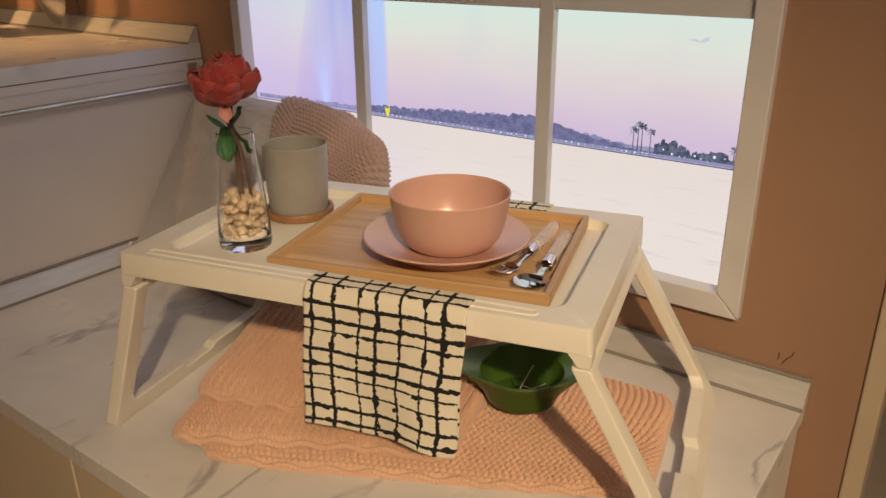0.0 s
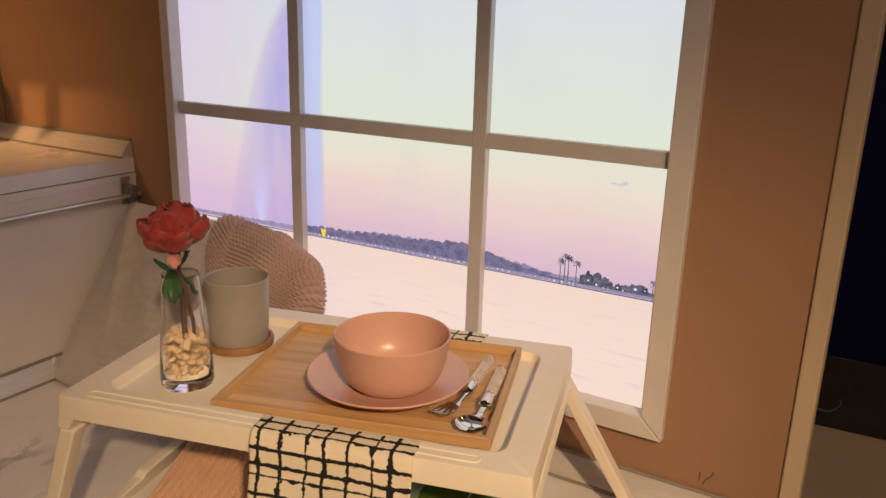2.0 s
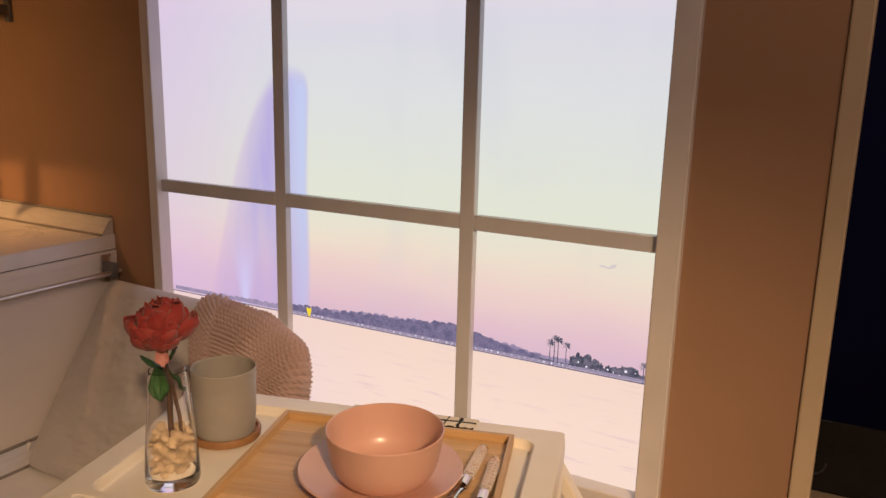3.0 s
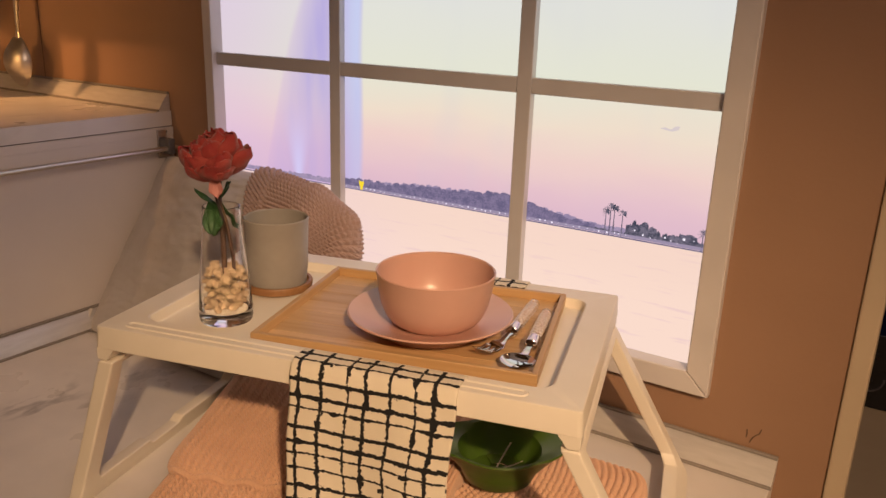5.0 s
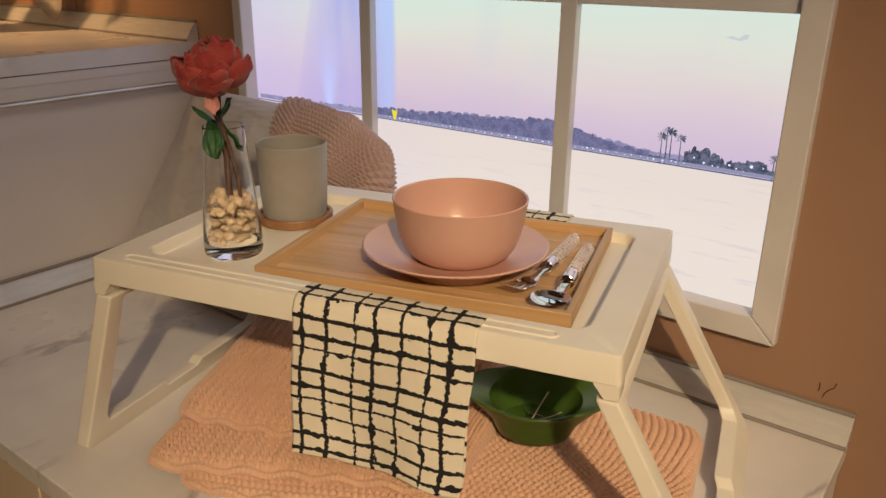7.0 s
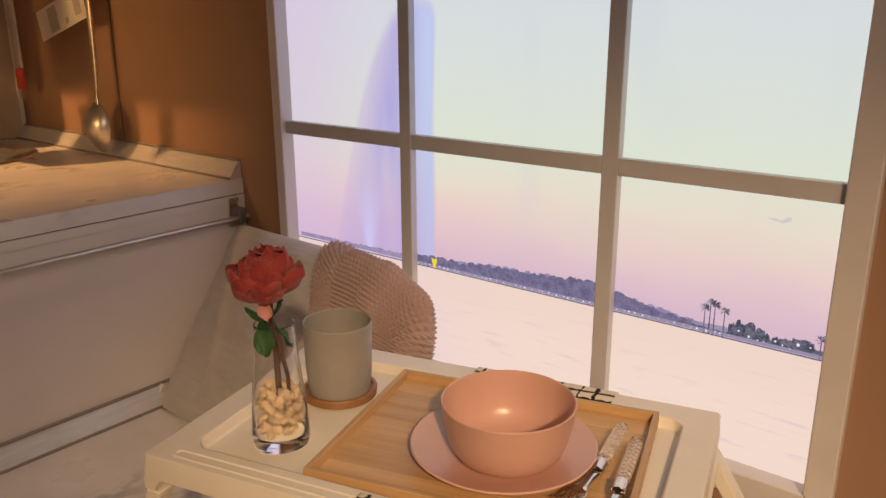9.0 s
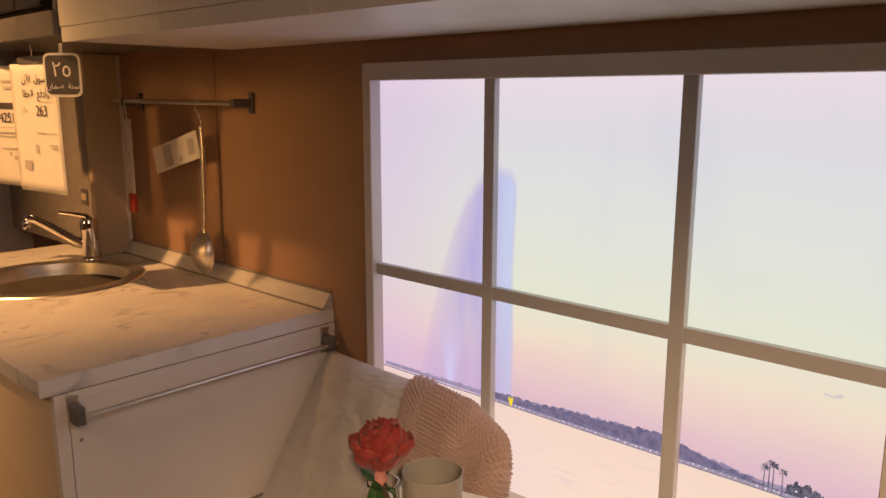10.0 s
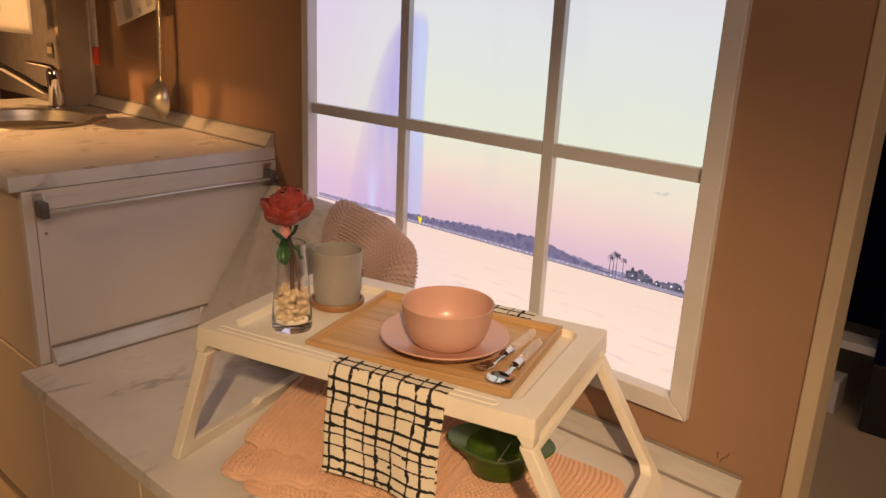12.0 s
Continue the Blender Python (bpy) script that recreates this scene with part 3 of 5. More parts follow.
    cup = extrude_xz([(-0.319 + 0.72 * (cx + 0.319), 0.309 + 0.8 * (cz - 0.308)) for cx, cz in ((-0.3220, 0.3080), (-0.3160, 0.3080), (-0.3150, 0.3145), (-0.3120, 0.3205), (-0.3115, 0.3295), (-0.3145, 0.3275), (-0.3190, 0.3270), (-0.3235, 0.3275), (-0.3265, 0.3295), (-0.3260, 0.3205), (-0.3230, 0.3145))], y - 0.0012, y - 0.0006)
    part("gilt_cup", cup, gold, pic)
    for px, pz in ((0.228, 0.477),):
        part("cloud", extrude_xz([(px - 0.016, pz), (px - 0.008, pz + 0.002), (px, pz - 0.0005), (px + 0.006, pz + 0.0045), (px + 0.012, pz + 0.005), (px + 0.011, pz), (px + 0.002, pz - 0.003), (px - 0.008, pz - 0.0015)], y - 0.0006, y), glow("print_cloud", lin(206, 206, 206)), pic)


window()


# ---- bench and kitchen run ----
def strip_profile(name, length, m, label, gap=True):
    """A plastic joint strip with a sloping face and grey seals, along x."""
    t = thing(name, m, label, "trim", kind="structure")
    sec = [(0, 0.0), (-0.0265, 0.0), (-0.0275, 0.004), (-0.022, 0.012), (-0.010, 0.029), (-0.004, 0.034), (0, 0.034)]
    part("strip", loft([[(x, y, z) for y, z in sec] for x in (0, length)]), M_ALU, t)
    part("seal", box(0, length, -0.0315, -0.0268, 0, 0.0045, 0.001), M_SEAL_SHADE, t)
    part("seal", box(0, length, -0.0055, 0, 0.0345, 0.0395, 0.001), M_SEAL_SHADE, t)
    return t


def bench():
    b = thing("bench", FM @ pose(0, 0, FLOOR), "low bench with white marble-look top and cream drawers", "bench")
    z = -FLOOR
    top = bmesh.new()
    pts = [(-0.8135, -0.655), (0.437, -0.655), (0.437, -0.001), (-0.8135, -0.001)]
    lo, hi = [top.verts.new((x, y, z - 0.028)) for x, y in pts], [top.verts.new((x, y, z)) for x, y in pts]
    top.faces.new(hi)
    top.faces.new(lo[::-1])
    for i in range(4):
        top.faces.new((lo[i], lo[(i + 1) % 4], hi[(i + 1) % 4], hi[i]))
    bmesh.ops.bevel(top, geom=[e for e in top.edges if all(v.co.z > z - 0.001 for v in e.verts)], offset=0.002, segments=2, profile=0.5, affect="EDGES")
    part("worktop", top, M_MARBLE, b, "white marble-look laminate")
    part("body", box(-0.8125, 0.433, -0.61, -0.002, 0.08, z - 0.0285, 0.001), M_PANEL, b)
    part("plinth", box(-0.80, 0.42, -0.565, -0.545, 0, 0.079, 0.001), M_FRONT, b)
    for x0, x1 in ((-0.810, -0.772), (-0.768, -0.369), (-0.365, 0.033), (0.037, 0.433)):
        part("drawer_front", box(x0, x1, -0.634, -0.612, 0.085, z - 0.033, 0.0018), M_FRONT, b)


bench()


def base_cabinet(x0, x1, label):
    c = thing("base_cabinet", FM @ pose(x0, 0, FLOOR), label, "cabinet", "kitchen base cabinets")
    w = x1 - x0
    part("body", box(0.001, w - 0.019, -0.588, -0.002, 0.08, CTR - FLOOR - 0.033, 0.001), M_PANEL, c)
    part("plinth", box(0.01, w - 0.03, -0.55, -0.53, 0, 0.079, 0.001), M_FRONT, c)
    part("door", box(0.002, w - 0.002, -0.611, -0.591, 0.492, CTR - FLOOR - 0.037, 0.0018), M_FRONT, c)
    part("door", box(0.002, w - 0.002, -0.611, -0.591, 0.085, 0.484, 0.0018), M_FRONT, c)
    return c


EA = -0.815
base_cabinet(-1.417, EA, "cream kitchen base cabinet under the marble worktop")
base_cabinet(-2.02, -1.42, "cream kitchen base cabinet beneath the sink")
# the run's white end panel
ep = thing("end_panel", FM @ pose(EA, 0, 0), "white laminate end panel of the kitchen run", "panel")
part("panel", box(-0.018, 0.0, -0.589, -0.001, FLOOR, CTR - 0.0318, 0.0012), M_PANEL, ep)
part("edge_strip", box(-0.018, 0.001, -0.6125, -0.5905, 0.001, CTR - 0.0318, 0.0012), M_PANEL, ep)
part("top_strip", box(0.0003, 0.002, -0.585, -0.002, 0.357, CTR - 0.0325, 0.0006), M_PANEL, ep)
for zz in (0.273, ):
    bm = lathe([(0.0032, 0), (0.0032, 0.0015), (0.002, 0.0022)], 12)
    part("cap", bm, M_SEAL_SHADE, ep, m=pose(0.0005, -0.573, zz + 0.01, 0, 90, 0))
    bm = lathe([(0.0032, 0), (0.0032, 0.0015), (0.002, 0.0022)], 12)
    part("cap", bm, M_SEAL_SHADE, ep, m=pose(0.0025, -0.022, 0.365, 0, 90, 0))


def worktop():
    """The sink worktop, with a round hole for the bowl."""
    t = thing("worktop", FM @ pose(0, 0, CTR), "white marble-look kitchen worktop lit warm yellow", "worktop")
    cx, cy, r, n = SINK[0], SINK[1], 0.2, 48
    x0, x1, y0, y1 = -2.05, EA - 0.002, -0.633, -0.001
    bm = bmesh.new()
    outer = []
    for i in range(n):
        a = 2 * math.pi * i / n
        c, s = math.cos(a), math.sin(a)
        k = min((x1 - cx) / c if c > 1e-6 else ((x0 - cx) / c if c < -1e-6 else 1e9), (y1 - cy) / s if s > 1e-6 else ((y0 - cy) / s if s < -1e-6 else 1e9))
        outer.append((cx + k * c, cy + k * s))
    for px, py in ((x1, y1), (x0, y1), (x0, y0), (x1, y0)):
        j = min(range(n), key=lambda i: (outer[i][0] - px) ** 2 + (outer[i][1] - py) ** 2)
        outer[j] = (px, py)
    inner = [(cx + r * math.cos(2 * math.pi * i / n), cy + r * math.sin(2 * math.pi * i / n)) for i in range(n)]
    rows = [[bm.verts.new((x, y, z)) for x, y in loop] for loop, z in ((inner, -0.03), (inner, 0), (outer, 0), (outer, -0.03))]
    for k in range(4):
        a, b = rows[k], rows[(k + 1) % 4]
        for i in range(n):
            bm.faces.new((a[i], a[(i + 1) % n], b[(i + 1) % n], b[i]))
    part("slab", bm, M_MARBLE, t, sharp=30)
    # The slab's shadow gap is a thin dark strip, its shade in the colour.
    part("shadow_gap", box(-2.04, EA - 0.003, -0.60, -0.002, -0.0317, -0.0303, 0), M_GAP, t)


SINK = (-1.585, -0.31)
worktop()
sk = thing("sink", FM @ pose(SINK[0], SINK[1], CTR), "round steel sink set into the marble worktop", "sink")
part("rim", lathe([(0.183, 0.001), (0.19, 0.0045), (0.222, 0.0042), (0.226, 0.0005), (0.2, 0.0006)], 64, close=True), M_STEEL, sk)
part("bowl", lathe([(0.183, 0.001), (0.178, -0.02), (0.172, -0.11), (0.155, -0.135), (0.10, -0.145), (0.03, -0.148), (0.03, -0.15), (0.10, -0.147), (0.157, -0.137), (0.174, -0.111), (0.18, -0.02), (0.185, 0.0)], 64, cap0=False, cap1=False, close=True), M_STEEL, sk)
part("drain", lathe([(0.028, -0.147), (0.028, -0.1445), (0.02, -0.144), (0.012, -0.146)], 24), M_CHROME, sk)

fc = thing("faucet", FM @ pose(-1.745, -0.142, CTR, 0, 0, 6), "chrome lever mixer tap beside the sink", "faucet")
part("base", lathe([(0.027, 0), (0.027, 0.006), (0.023, 0.012)], 32), M_CHROME, fc)
part("column", lathe([(0.0245, 0.012), (0.0235, 0.07), (0.0250, 0.09), (0.0250, 0.112), (0.021, 0.122)], 32), M_CHROME, fc)
sp = [(0.0, 0.0, 0.040), (-0.03, -0.03, 0.062), (-0.070, -0.070, 0.097), (-0.100, -0.100, 0.122), (-0.112, -0.112, 0.126), (-0.118, -0.118, 0.119)]
spout = part("spout", tube(sp, [0.015, 0.0145, 0.014, 0.0135, 0.0135, 0.013], 16), M_CHROME, fc)
part("aerator", lathe([(0.0115, 0), (0.0125, 0.004), (0.0125, 0.022), (0.010, 0.026)], 24), M_CHROME, spout, m=pose(-0.118, -0.119, 0.095))
part("lever", tube([(0, 0, 0.118), (-0.004, -0.004, 0.128), (-0.03, -0.035, 0.138), (-0.05, -0.058, 0.142)], [0.017, 0.013, 0.008, 0.006], 12, flat=0.7), M_CHROME, fc)

strip_profile("baseboard_counter", 0.955, pose(-1.775, -0.001, CTR), "pale joint strip between worktop and wall")
strip_profile("baseboard_bench", 1.252, pose(-0.814, -0.001, 0.0), "aluminium joint strip along the bench and wall")
tb = strip_profile("baseboard_panel", 0.56, FM @ pose(EA + 0.002, 0.112, 0.0, 0, 0, -90) @ pose(0, 0, 0, 0, 0, 0), "aluminium joint strip between bench and end panel")
tb.matrix_basis = pose(EA + 0.001, -0.028, 0, 0, 0, -90) @ Matrix.Diagonal((1, -1, 1, 1))


def towel_rail():
    r = thing("towel_rail", FM @ pose(EA, -0.078, 0.334), "slim steel towel rail on the end panel", "towel rail")
    part("bar", tube([(0.028, -0.507, 0), (0.028, 0.062, 0)], 0.0052, 14), M_STEEL, r)
    for y in (-0.505, 0.044):
        part("bracket", box(0.002, 0.036, y - 0.008, y + 0.008, -0.012, 0.02, 0.002), M_DARKGREY, r)
        part("backplate", box(0.0022, 0.006, y - 0.011, y + 0.011, -0.022, 0.036, 0.0015), M_STEEL, r)


towel_rail()


# ---- wall cabinets, microwave and notices ----
CB, CZ = -0.405, 0.984


def wall_cabinet(x0, w):
    c = thing("wall_cabinet", FM @ pose(x0, 0, CZ), "white kitchen wall cabinet with a handle-free door", "cabinet", "kitchen wall cabinets")
    part("body", box(0.001, w - 0.001, CB + 0.022, -0.004, 0.0, 0.8, 0.001), M_WHITE, c)
    part("pelmet", box(0.0015, w - 0.0015, CB + 0.003, CB + 0.018, -0.002, 0.0272, 0.0006), M_WHITE, c)
    part("door", box(0.001, w - 0.001, CB, CB + 0.019, 0.0275, 0.798, 0.0018), M_WHITE, c)
    return c


first = wall_cabinet(-1.172, 0.409)
for k in range(1, 4):
    copy_thing(first, FM @ pose(-1.172 + 0.409 * k, 0, CZ))


def microwave():
    h = thing("oven_housing", FM @ pose(-1.835, 0, 0.995), "grey housing shelf around the microwave", "cabinet")
    part("shelf", box(0, 0.655, CB - 0.01, -0.01, 0, 0.05, 0.002), M_DARKGREY, h)
    part("side", box(0.64, 0.655, CB, -0.01, 0.051, 0.7, 0.002), M_DARKGREY, h)
    m = thing("microwave", FM @ pose(-1.842, 0, 1.052), "black built-in microwave with round steel knob", "microwave")
    part("body", box(0, 0.615, CB + 0.015, -0.02, 0, 0.38, 0.003), M_DARKGREY, m)
    part("door", box(0.001, 0.47, CB - 0.012, CB + 0.012, 0.004, 0.376, 0.004), M_BLACK, m, "black glass door")
    pn = part("control_panel", box(0.474, 0.614, CB - 0.012, CB + 0.012, 0.004, 0.376, 0.004), M_BLACK, m)
    part("knob", lathe([(0.022, 0), (0.022, 0.016), (0.019, 0.02)], 32), M_CHROME, pn, m=pose(0.585, CB - 0.0122, 0.088, 90, 0, 0))
    part("button", lathe([(0.007, 0), (0.007, 0.003)], 16), M_STEEL, pn, m=pose(0.597, CB - 0.0122, 0.04, 90, 0, 0))


microwave()


def bars(parent, rows, material, y=-0.0012):
    for x0, x1, z0, z1 in rows:
        part("print_bar", box(x0, x1, y - 0.0004, y, z0, z1, 0), material, parent)


def sheet_paper(name, x, tilt, label):
    p = thing(name, FM @ pose(x, -0.372, 0.947, 0, 0, tilt), label, "price sheet", "hanging price sheets")
    s, t = np.meshgrid(np.linspace(-0.105, 0.105, 13), np.linspace(0, -0.297, 15), indexing="ij")
    bow = 0.004 * np.sin(t * 9) + 0.003 * (s / 0.1) ** 2
    me = grid_mesh("sheet", np.stack([s, bow * 0.3, t], -1))
    ob = finish("sheet", me, M_PAPER, p)
    so = ob.modifiers.new("thick", "SOLIDIFY")
    so.thickness = 0.0006
    part("hanger", box(-0.06, 0.06, -0.004, 0.004, 0.0, 0.016, 0.001), M_DARKGREY, p)
    part("hook", tube([(0, 0, 0.015), (0.003, 0, 0.025), (0, 0, 0.042)], 0.0015, 6), M_STEEL, p)
    return p


def face(x, z, y=-0.0038):
    return pose(x, y, z, 90, 0, 0)


s1 = sheet_paper("price_sheet", -1.425, 7, "white price sheet reading 263 hanging on a hook")
text_on("price", "263", 0.034, face(0.030, -0.108), M_INK, s1)
text_on("word", "\ufedd\ufe8e\ufef3\ufead", 0.016, face(-0.045, -0.105), M_GREYINK, s1)
text_on("word", "\ufee5\ufef5\ufe8d  \ufed5\ufeee\ufeb4\ufe97", 0.026, face(0.010, -0.035), M_INK, s1)
text_on("word", "\ufe8e\ufed8\ufea3\ufefb  \ufeca\ufed3\ufea9\ufe8d\ufeed", 0.026, face(0.010, -0.068), M_INK, s1)
bars(s1, [(0.03, 0.08, -0.087, -0.0855), (0.0, 0.085, -0.158, -0.1565), (0.05, 0.085, -0.187, -0.184), (0.06, 0.085, -0.194, -0.191)], M_GREYINK, -0.0036)
bars(s1, [(-0.012, 0.002, -0.205, -0.185), (-0.07, -0.035, -0.245, -0.224)], M_GREYINK, -0.0036)
bars(s1, [(-0.1, 0.1, -0.2865, -0.2855), (-0.1, -0.099, -0.285, -0.01), (0.099, 0.1, -0.285, -0.01)], M_GREYINK, -0.0036)
s2 = sheet_paper("price_sheet", -1.690, 10, "white price sheet with a black band reading 4251")
text_on("price", "4251", 0.036, face(0.055, -0.128), M_INK, s2)
bars(s2, [(0.02, 0.085, -0.105, -0.09)], M_INK, -0.0036)
bars(s2, [(0.04, 0.09, -0.04, -0.034), (0.05, 0.09, -0.056, -0.05), (-0.06, 0.09, -0.152, -0.1505), (-0.02, 0.09, -0.165, -0.162), (0.0, 0.09, -0.175, -0.172), (0.02, 0.09, -0.205, -0.202), (0.05, 0.06, -0.222, -0.212), (0.07, 0.09, -0.232, -0.222)], M_GREYINK, -0.0036)

sg = thing("warranty_sign", FM @ pose(-1.243, -0.378, 0.918, 0, 0, 38), "black square hanging sign with rounded white border", "sign")
part("board", loft([ring_pts(0.082, 0.092, 0.014, 5, z=0), ring_pts(0.082, 0.092, 0.014, 5, z=0.002)]), M_PAPER, sg, m=pose(0, 0.001, 0, 90, 0, 0))
part("panel", loft([ring_pts(0.073, 0.082, 0.011, 5, z=0), ring_pts(0.073, 0.082, 0.011, 5, z=0.001)]), M_INK, sg, m=pose(0, -0.001, 0, 90, 0, 0))
text_on("numeral", "\u0662\u0665", 0.044, face(0, 0.010, -0.0025), M_PAPER, sg)
text_on("word", "\ufee5\ufe8e\ufee4\ufebf  \ufe94\ufee8\ufeb3", 0.016, face(0, -0.024, -0.0025), M_PAPER, sg)
part("tab", box(-0.004, 0.004, -0.0005, 0.0005, 0.045, 0.066, 0), M_HOB, sg)

# corner casing and hanging label on the tan wall's end
cs = thing("trim_corner", pose(-1.79, 0, CTR), "white corner casing beside the sink", "trim", kind="structure")
# Strip and back panel take darker colours, which put the shade into them.
part("strip", box(-0.012, 0.014, -0.106, -0.001, 0.001, 0.588, 0.003), M_EDGE, cs)
part("edge_bead", box(0.0142, 0.0185, -0.012, -0.0012, 0.036, 0.588, 0.001), M_WHITE, cs)
part("back_panel_in_shade", box(-0.72, -0.013, -0.094, -0.001, 0.001, 0.588, 0.003), M_SEAL_SHADE, cs)
lb = thing("hanging_label", pose(-1.868, -0.0955, 0.575), "small dark label with a pale band on the casing", "label")
part("plate", box(-0.022, 0.022, -0.003, 0, -0.024, 0.024, 0.001), M_DARKGREY, lb)
part("band", box(-0.016, 0.016, -0.0042, -0.0032, -0.010, 0.010, 0.0004), M_EDGE, lb, "pale oval band")


# ---- utensil rail ----
def utensils():
    z, y = 0.857, -0.05
    r = thing("utensil_rail", pose(0, 0, 0), "thin steel utensil rail on the tan wall", "rail")
    part("bar", tube([(-1.728, y, z + 0.004), (-1.10, y, z)], 0.006, 12), M_STEEL, r)
    for x in (-1.655, -1.10):
        part("bracket", box(x - 0.008, x + 0.008, y - 0.009, -0.009, z - 0.010, z + 0.011, 0.003), M_DARKGREY, r)
        part("flange", box(x - 0.010, x + 0.010, -0.009, 0, z - 0.024, z + 0.026, 0.003), M_DARKGREY, r)
    s = thing("ladle", pose(-1.258, y, 0), "long steel serving spoon hanging from the rail", "spoon")
    part("hook", tube([(0.0, 0.0, 0.866), (-0.007, -0.008, 0.862), (-0.008, -0.009, 0.845), (0, -0.002, 0.825), (0.004, 0, 0.81), (0, 0, 0.80)], 0.002, 8), M_STEEL, s)
    part("handle", tube([(0, 0, 0.80), (0, 0, 0.72), (-0.001, -0.002, 0.62), (-0.003, -0.004, 0.56)], [0.012, 0.014, 0.012, 0.009], 12, flat=0.5), M_STEEL, s)
    part("neck", tube([(-0.003, -0.004, 0.565), (-0.004, -0.006, 0.545), (-0.005, -0.006, 0.525)], [0.006, 0.009, 0.014], 12, flat=0.35), M_STEEL, s)
    rings = []
    for i in range(13):
        k = i / 12
        w = 0.044 * math.sin(math.pi * (0.06 + 0.90 * k)) ** 0.65
        d = 0.032 * math.sin(math.pi * (0.03 + 0.94 * k))
        rings.append([(-0.005 + w * math.cos(a), -0.006 + (d if math.sin(a) < 0 else 0.25 * d) * math.sin(a), 0.535 - 0.112 * k) for a in [2 * math.pi * j / 24 for j in range(24)]])
    part("scoop", loft(rings), M_STEEL, s)
    tagpaper = thing("hanging_tag", pose(-1.268, y - 0.004, 0.757, 0, -14, 0), "pale paper tag hanging beside the spoon", "tag")
    part("paper", box(-0.235, 0.0, -0.0006, 0.0, -0.035, 0.035, 0), M_PAPER, tagpaper)
    bars(tagpaper, [(-0.18, -0.135, -0.028, 0.028), (-0.05, -0.02, -0.02, 0.02), (-0.1, -0.085, -0.026, -0.012)], M_GREYINK, -0.0008)
    k = thing("peeler", pose(-1.652, y, 0), "slim kitchen knife with red tip in a clear sleeve", "knife")
    part("hook", tube([(0, 0, 0.868), (0.006, -0.008, 0.86), (0.003, -0.004, 0.835), (0, 0, 0.81)], 0.002, 8), M_STEEL, k)
    part("sleeve", box(-0.017, 0.017, -0.004, 0.004, 0.60, 0.81, 0.002), M_HOB, k)
    part("blade", box(0.003, 0.013, -0.006, -0.0042, 0.61, 0.80, 0.0005), M_STEEL, k)
    part("tip", box(-0.016, 0.018, -0.006, 0.006, 0.545, 0.60, 0.005), M_RED, k, "red plastic tip")


utensils()


# ---- cushion and throw ----
PW, PH, PT = 0.540, 0.40, 0.15
PM = pose(-0.541, -0.126, 0.146, 56.5, 0, 0)


def cushion_at(s, t, side=1.0, extra=0.0):
    """A place on the cushion: squashed flat against the end panel, full in the middle."""
    x = PW / 2 * s * (1 - 0.02 * (1 - t * t) * (s > 0)) * (1 - 0.05 * np.clip(t, 0, 1) ** 3 * (s > 0))
    y = PH / 2 * t * (1 - 0.03 * (1 - s * s)) * (1 - 0.34 * np.clip(s, 0, 1) ** 3 * (t > 0))
    squash = np.where(s < 0, 1 - 0.62 * np.clip(-s, 0, 1) ** 1.5, 1.0)
    across = np.clip(1 - np.abs(s) ** np.where(s < 0, 14.0, 2.6), 0, 1)
    puff = (across * np.clip(1 - np.abs(t) ** (3.0 + 11.0 * np.clip(-s * 1.3, 0, 1) ** 2), 0, 1)) ** 0.45 * squash
    z = side * (PT / 2 * puff + extra) + 0.005 * smooth_noise(s * 2, t * 2, 2.2, 3)
    return x, y, z, puff


def settle(p, lift=0.0):
    """Cloth that would sink into bench, wall or panel gives way along them."""
    m = np.array(PM)
    q = p @ m[:3, :3].T + m[:3, 3]
    deep = np.clip(0.004 + lift - q[..., 2], 0, 1)
    q[..., 1] -= 0.75 * deep
    q[..., 2] += deep
    q[..., 1] = np.minimum(q[..., 1], -0.018 - lift)
    q[..., 0] = np.maximum(q[..., 0], -0.811)
    return (q - m[:3, 3]) @ m[:3, :3]


def cushion():
    c = thing("cushion", PM, "white crumpled cotton cushion leaning in the bench corner", "cushion")
    s, t = np.meshgrid(np.sin(np.linspace(-1, 1, 150) * np.pi / 2), np.sin(np.linspace(-1, 1, 120) * np.pi / 2), indexing="ij")
    for side, name in ((1, "front"), (-1, "back")):
        x, y, z, puff = cushion_at(s, t, side)
        fold = np.abs(smooth_noise(s * 1.0, t * 3.0, 5, 9)) ** 0.7 * 0.012 + 0.005 * smooth_noise(s * 3, t * 3, 6, 21) + 0.006 * np.abs(smooth_noise(s * 4, t * 9, 6, 31)) + 0.0035 * np.abs(smooth_noise(s * 9 + t * 3, t * 5, 6, 44)) ** 0.8 - 0.006
        z = z + side * fold * puff
        me = grid_mesh(name, settle(np.stack([x, y, z], -1)))
        if side < 0:
            me.flip_normals()
        finish(name, me, M_LINEN, c, sharp=80)
    part("label", box(-0.276, -0.258, -0.168, -0.150, 0.030, 0.0312, 0), M_PAPER, c, "small white sewn label")


cushion()


